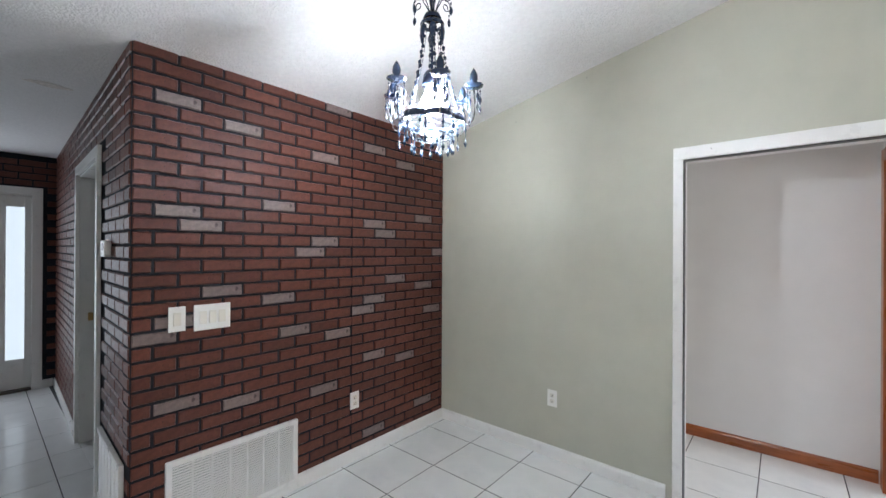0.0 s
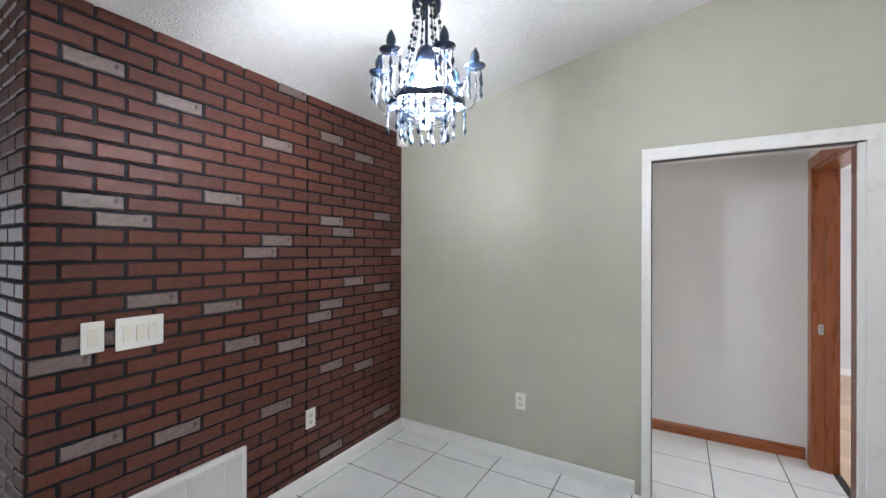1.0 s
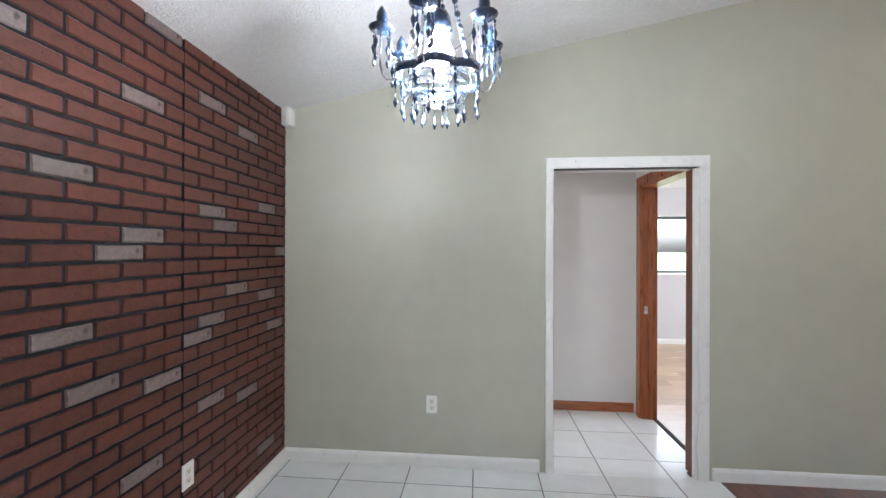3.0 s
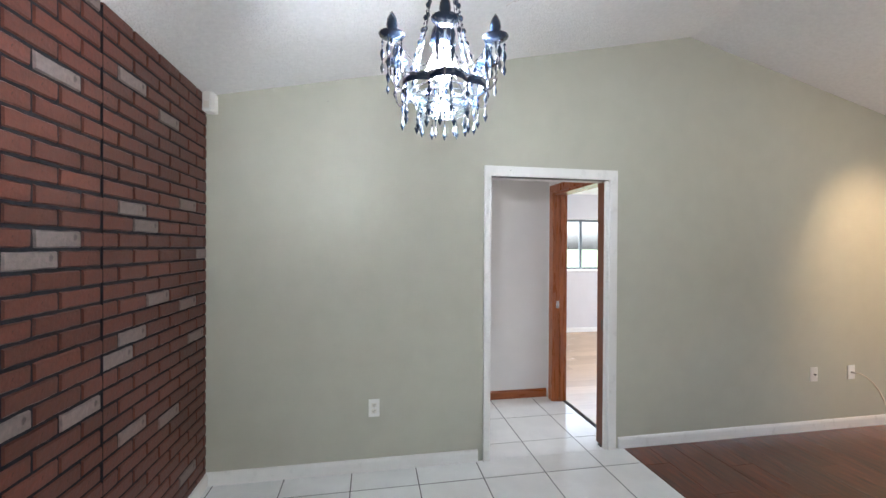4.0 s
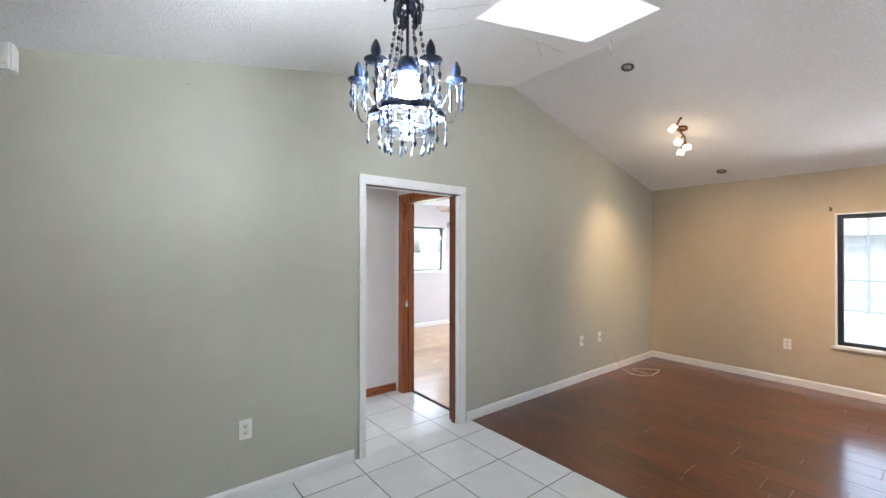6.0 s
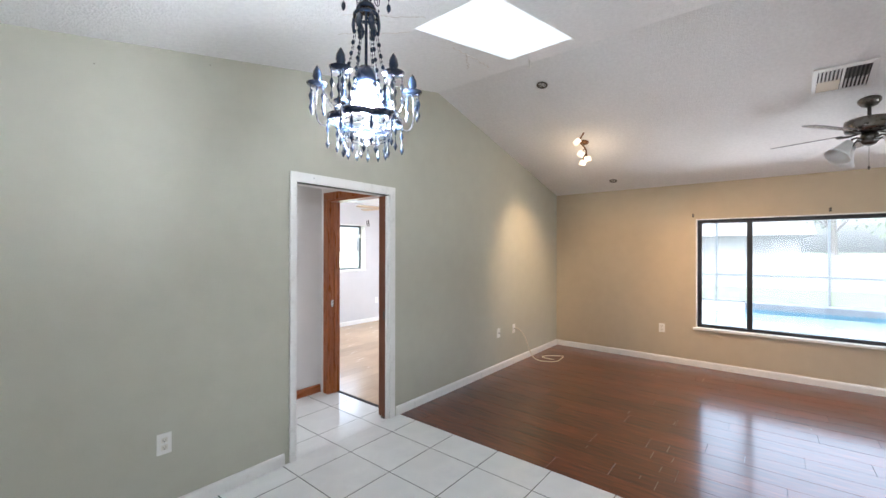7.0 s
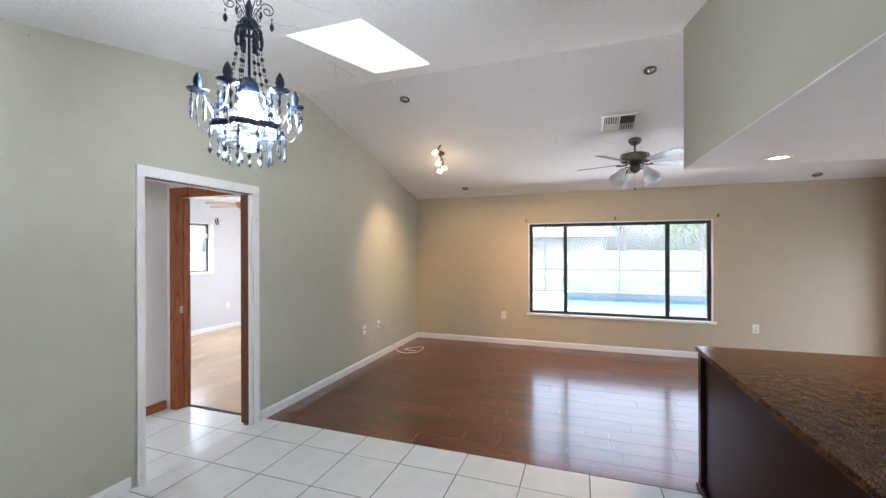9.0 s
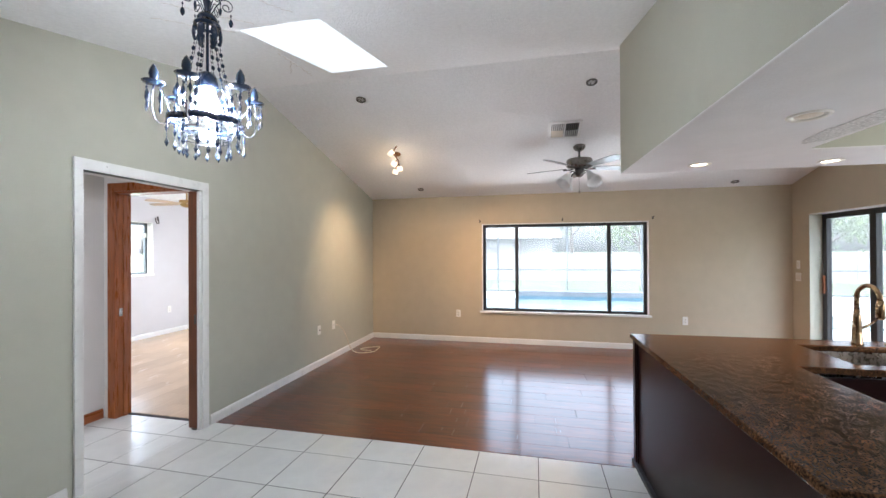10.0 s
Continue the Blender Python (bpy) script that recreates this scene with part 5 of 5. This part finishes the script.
def tree(x, y, h, r, seed, label):
    rng = random.Random(seed)
    t = thing("tree", pose(x, y, -0.3), label, "tree", "garden trees")
    lean = (rng.uniform(-0.4, 0.4), rng.uniform(-0.4, 0.4))
    bm = bmesh.new()
    tube([(lean[0] * u * u, lean[1] * u * u, h * 0.75 * u) for u in [k / 6 for k in range(7)]], [0.2 - 0.022 * k for k in range(7)], 8, bm)
    tips = []
    for k in range(9):
        a, u = rng.uniform(0, 6.28), rng.uniform(0.35, 0.72)
        p0 = Vector((lean[0] * u * u, lean[1] * u * u, h * u))
        p1 = p0 + Vector((math.cos(a) * r * 0.75, math.sin(a) * r * 0.75, rng.uniform(0.15, 0.35) * h))
        mid = p0.lerp(p1, 0.5) + Vector((0, 0, 0.2))
        tube([p0, mid, p1], [0.08, 0.05, 0.02], 6, bm)
        tips += [mid, p1, p1]
    part("trunk", bm, BARK, t)
    verts, faces = [], []
    for _ in range(2600):
        c = rng.choice(tips)
        d = Vector((rng.gauss(0, 1), rng.gauss(0, 1), rng.gauss(0, 0.75)))
        p = c + d * r * 0.30
        s = rng.uniform(0.07, 0.16)
        q = Euler((rng.uniform(0, 6.28), rng.uniform(0, 6.28), rng.uniform(0, 6.28))).to_matrix()
        b = len(verts)
        for vx, vy, vz in ((-s, 0, 0), (0, -s * 0.5, 0.02), (s, 0, 0), (0, s * 0.5, 0.02)):
            verts.append(tuple(p + q @ Vector((vx, vy, vz))))
        faces.append((b, b + 1, b + 2, b + 3))
    me = bpy.data.meshes.new("crown")
    me.from_pydata(verts, [], faces)
    me.materials.append(LEAF)
    ob = new("crown", me)
    ob.parent = t
    return t


for i, (x, y, h, r) in enumerate(((28, -9.5, 5.5, 2.4), (29, -14.5, 6.5, 2.8), (31, -5.5, 7.0, 2.2), (27, -19, 5.0, 2.2), (40, 8, 9, 3.5), (20, -25, 7, 3.0), (12, -26, 8, 3.2), (5, -25, 7, 3.0))):
    tree(x, y, h, r, 11 + i, "leafy green tree behind the white fence")

# ---- pieces of walls and floors ----
BRX, BRZ, BL, BH = 0.2125, 0.07, 0.2005, 0.0585
GREY = {(15, 0), (14, 1), (13, 4), (15, 6), (14, 7), (7, 0), (6, 0), (8, 2), (7, 6), (6, 6), (8, 8), (5, 4), (4, 3), (4, 9), (18, 4), (1, 1), (0, 2), (1, 7), (0, 8), (-1, 6), (-2, 5), (-3, 9), (-3, 3), (-4, 4), (-7, 6), (-8, 7), (-9, 4), (-14, 8), (-8, 1), (-7, 0), (-15, 6), (-2, -1), (-1, 0)}


def brick_bm(l, h, d, seed):
    """A brick slip standing on x-z, its face towards -y, edges uneven."""
    rng = random.Random(seed)
    bm = bmesh.new()
    n = 5
    outer, inner = [], []
    pts = [(-l / 2 + l * i / n, -h / 2) for i in range(n)] + [(l / 2, -h / 2)] + [(l / 2, h / 2)] + [(l / 2 - l * i / n, h / 2) for i in range(1, n)] + [(-l / 2, h / 2)]
    for x, z in pts:
        jx, jz = rng.uniform(-0.0016, 0.0016), rng.uniform(-0.0018, 0.0018)
        outer.append(bm.verts.new((x + jx, 0, z + jz)))
        inner.append(bm.verts.new(((x + jx) * (1 - 0.007 / l), -d, (z + jz) * (1 - 0.009 / h))))
    bm.faces.new(inner)
    for i in range(len(pts)):
        j = (i + 1) % len(pts)
        bm.faces.new((outer[i], outer[j], inner[j], inner[i]))
    bmesh.ops.recalc_face_normals(bm, faces=bm.faces[:])
    return bm


def brick_courses(length, top, skip):
    """Centres (u, z, l, row, column) of running-bond bricks along a wall from u = 0."""
    for j in range(-17, 19):
        z = 1.203 + BRZ * j
        if z - BH / 2 < 0.0 or z + BH / 2 > top:
            continue
        first = 0.298 if j % 2 == 0 else 0.192
        for n in range(-2, int(length / BRX) + 2):
            c = first + BRX * n
            a, b = max(c - BL / 2, 0.004), min(c + BL / 2, length - 0.004)
            if b - a > 0.025 and not skip((a + b) / 2, z):
                yield (a + b) / 2, z, b - a, j, n


def lay_bricks(parent, m, length, top, skip, near, grey):
    whole = [mesh_of("brick", brick_bm(BL, BH, 0.007, 50 + k), BRICK) for k in range(6)]
    ash = [mesh_of("brick", brick_bm(BL, BH, 0.0075, 70 + k), BRICK_GREY) for k in range(3)]
    cut, rest, count = {}, bmesh.new(), 0
    for u, z, l, j, n in brick_courses(length, top, skip):
        pm = m @ pose(u, random.uniform(-0.0008, 0.0008), z, 0, random.uniform(-0.25, 0.25), 0)
        pale = (j, n) in grey
        if near(u, z) and count < 300 or pale:
            count += 1
            if l > BL - 0.002:
                me = random.choice(ash if pale else whole)
            else:
                key = (round(l, 3), pale)
                if key not in cut:
                    cut[key] = mesh_of("brick", brick_bm(l, BH, 0.007, 90), BRICK_GREY if pale else BRICK)
                me = cut[key]
            piece("brick", me, parent, pm)
        else:
            b = brick_bm(l, BH, 0.007, random.randrange(10 ** 6))
            b.transform(pm)
            tmp = bpy.data.meshes.new("tmp")
            b.to_mesh(tmp)
            b.free()
            rest.from_mesh(tmp)
            bpy.data.meshes.remove(tmp)
    part("brick_field", rest, BRICK_FAR, parent, "faux bricks farther along the wall", kind="stuff")


# main wall: u runs from the outer corner (y = -2.25) towards the north wall
lay_bricks(wall_brick, pose(-0.001, BK_Y, 0, 0, 0, 90), -BK_Y, EAVE_W + 0.02, lambda u, z: 0.22 < u < 0.76 and 0.12 < z < 0.36, lambda u, z: u < 1.75, GREY)
part("panel_seam", box(-0.001, 0.0072, -0.9912, -0.9888, 0.09, EAVE_W - 0.01), MORTAR, wall_brick, "thin dark joint between brick panels")
# hall wall: u runs from the corner along -x
lay_bricks(wall_hall, pose(-3.72, 0.001, 0), 3.715, EAVE_W + 0.02,
           lambda u, z: (HD0 - 0.10 < u - 3.72 < HD1 + 0.10 and z < 2.13) or (-0.70 < u - 3.72 < -0.09 and 0.08 < z < 0.44), lambda u, z: u > 2.0, ())
# entry wall, far off
bmr = bmesh.new()
for u, z, l, j, n in brick_courses(1.8, EAVE_W - 0.005, lambda u, z: z < 2.14 and u > 0.09):
    b = brick_bm(l, BH, 0.007, j * 40 + n + 4000)
    b.transform(pose(XW, -2.14 - 1.8, 0, 0, 0, 90) @ pose(1.8 - u, 0, z))
    tmp = bpy.data.meshes.new("tmp")
    b.to_mesh(tmp)
    b.free()
    bmr.from_mesh(tmp)
    bpy.data.meshes.remove(tmp)
part("brick_field", bmr, BRICK_FAR, scene.objects["wall_west"], "faux bricks round the entry door", kind="stuff")

# floor tiles on their grid
TX0, TY0, TP, TQ, JO = 0.047, -0.645, 0.4333, 0.432, 0.0055


def tile_bm(w, h):
    bm = bmesh.new()
    bm_box(bm, -w / 2, w / 2, -h / 2, h / 2, -0.006, 0.0)
    top = [e for e in bm.edges if all(v.co.z > -0.001 for v in e.verts)]
    bmesh.ops.bevel(bm, geom=top, offset=0.0015, segments=1, affect="EDGES")
    return bm


tiles = {}


def lay_tiles(x0, x1, y0, y1):
    for i in range(math.floor((x0 - TX0) / TP), math.ceil((x1 - TX0) / TP)):
        for j in range(math.floor((y0 - TY0) / TQ), math.ceil((y1 - TY0) / TQ)):
            a0, a1 = max(TX0 + i * TP + JO / 2, x0), min(TX0 + (i + 1) * TP - JO / 2, x1)
            b0, b1 = max(TY0 + j * TQ + JO / 2, y0), min(TY0 + (j + 1) * TQ - JO / 2, y1)
            if a1 - a0 < 0.02 or b1 - b0 < 0.02:
                continue
            key = (round(a1 - a0, 3), round(b1 - b0, 3))
            if key not in tiles:
                tiles[key] = mesh_of("tile", tile_bm(*key), TILE)
            piece("tile", tiles[key], floor_tile, pose((a0 + a1) / 2, (b0 + b1) / 2, random.uniform(-0.0005, 0.0005), random.uniform(-0.05, 0.05), random.uniform(-0.05, 0.05), 0))


lay_tiles(0.0, WOOD_X - 0.003, -5.2, 0.0)
lay_tiles(XW, 0.0, -4.2, -2.2)
lay_tiles(-2.15, -0.2, -2.2, -1.75)
lay_tiles(1.0, BWX + 0.09, 0.0, BHY)

# laminate planks along y
PW = 0.192
planks = {}
y_top = 0.0
i = 0
x = WOOD_X + 0.003
while x < XE:
    w = min(PW, XE - x)
    y = y_top
    first = 0.25 + 1.0 * ((i * 0.37) % 1.0)
    while y > YS:
        l = min(first if y == y_top else 1.21, y - YS)
        if l > 0.02:
            key = (round(w - 0.0012, 4), round(l - 0.0015, 3))
            if key not in planks:
                bm = bmesh.new()
                bm_box(bm, -key[0] / 2, key[0] / 2, -key[1] / 2, key[1] / 2, -0.008, 0.0)
                bmesh.ops.bevel(bm, geom=[e for e in bm.edges if all(v.co.z > -0.001 for v in e.verts)], offset=0.0008, segments=1, affect="EDGES")
                planks[key] = mesh_of("plank", bm, WOOD_FLOOR)
            piece("plank", planks[key], floor_wood, pose(x + w / 2, y - l / 2, random.uniform(-0.0003, 0.0003)))
        y -= l
    x += PW
    i += 1
# pale chipped ends on some planks
CHIP = material("chipped_plank_edge", (0.20, 0.13, 0.10), 0.5, grain=(60, 0.3))
rng = random.Random(9)
for k in range(18):
    row = rng.randrange(1, 17)
    w = rng.choice((0.05, 0.08, 0.12))
    cx, cy = WOOD_X + 0.003 + (row + 0.5) * PW + rng.uniform(-0.03, 0.03), rng.choice((-1.62, -2.05, -2.1, -2.12, -2.6, -3.0, -1.2)) + rng.uniform(-0.05, 0.05)
    part("worn_end", box(cx - w / 2, cx + w / 2, cy - 0.0022, cy + 0.0022, -0.002, 0.0007), CHIP, floor_wood)
# bedroom planks along x
y, i = 0.14, 0
pm_ = {}
while y < BY:
    w = min(0.19, BY - y)
    x = BWX + 0.13 - (i * 0.47 % 1.2)
    while x < BX1:
        a0, a1 = max(x, BWX + 0.13), min(x + 1.2, BX1)
        if a1 - a0 > 0.03:
            key = (round(a1 - a0 - 0.0015, 3), round(w - 0.0012, 4))
            if key not in pm_:
                pm_[key] = mesh_of("plank", box(-key[0] / 2, key[0] / 2, -key[1] / 2, key[1] / 2, -0.003, 0.004), LIGHT_FLOOR)
            piece("plank", pm_[key], floor_bed, pose((a0 + a1) / 2, y + w / 2, 0))
        x += 1.2
    y += 0.19
    i += 1
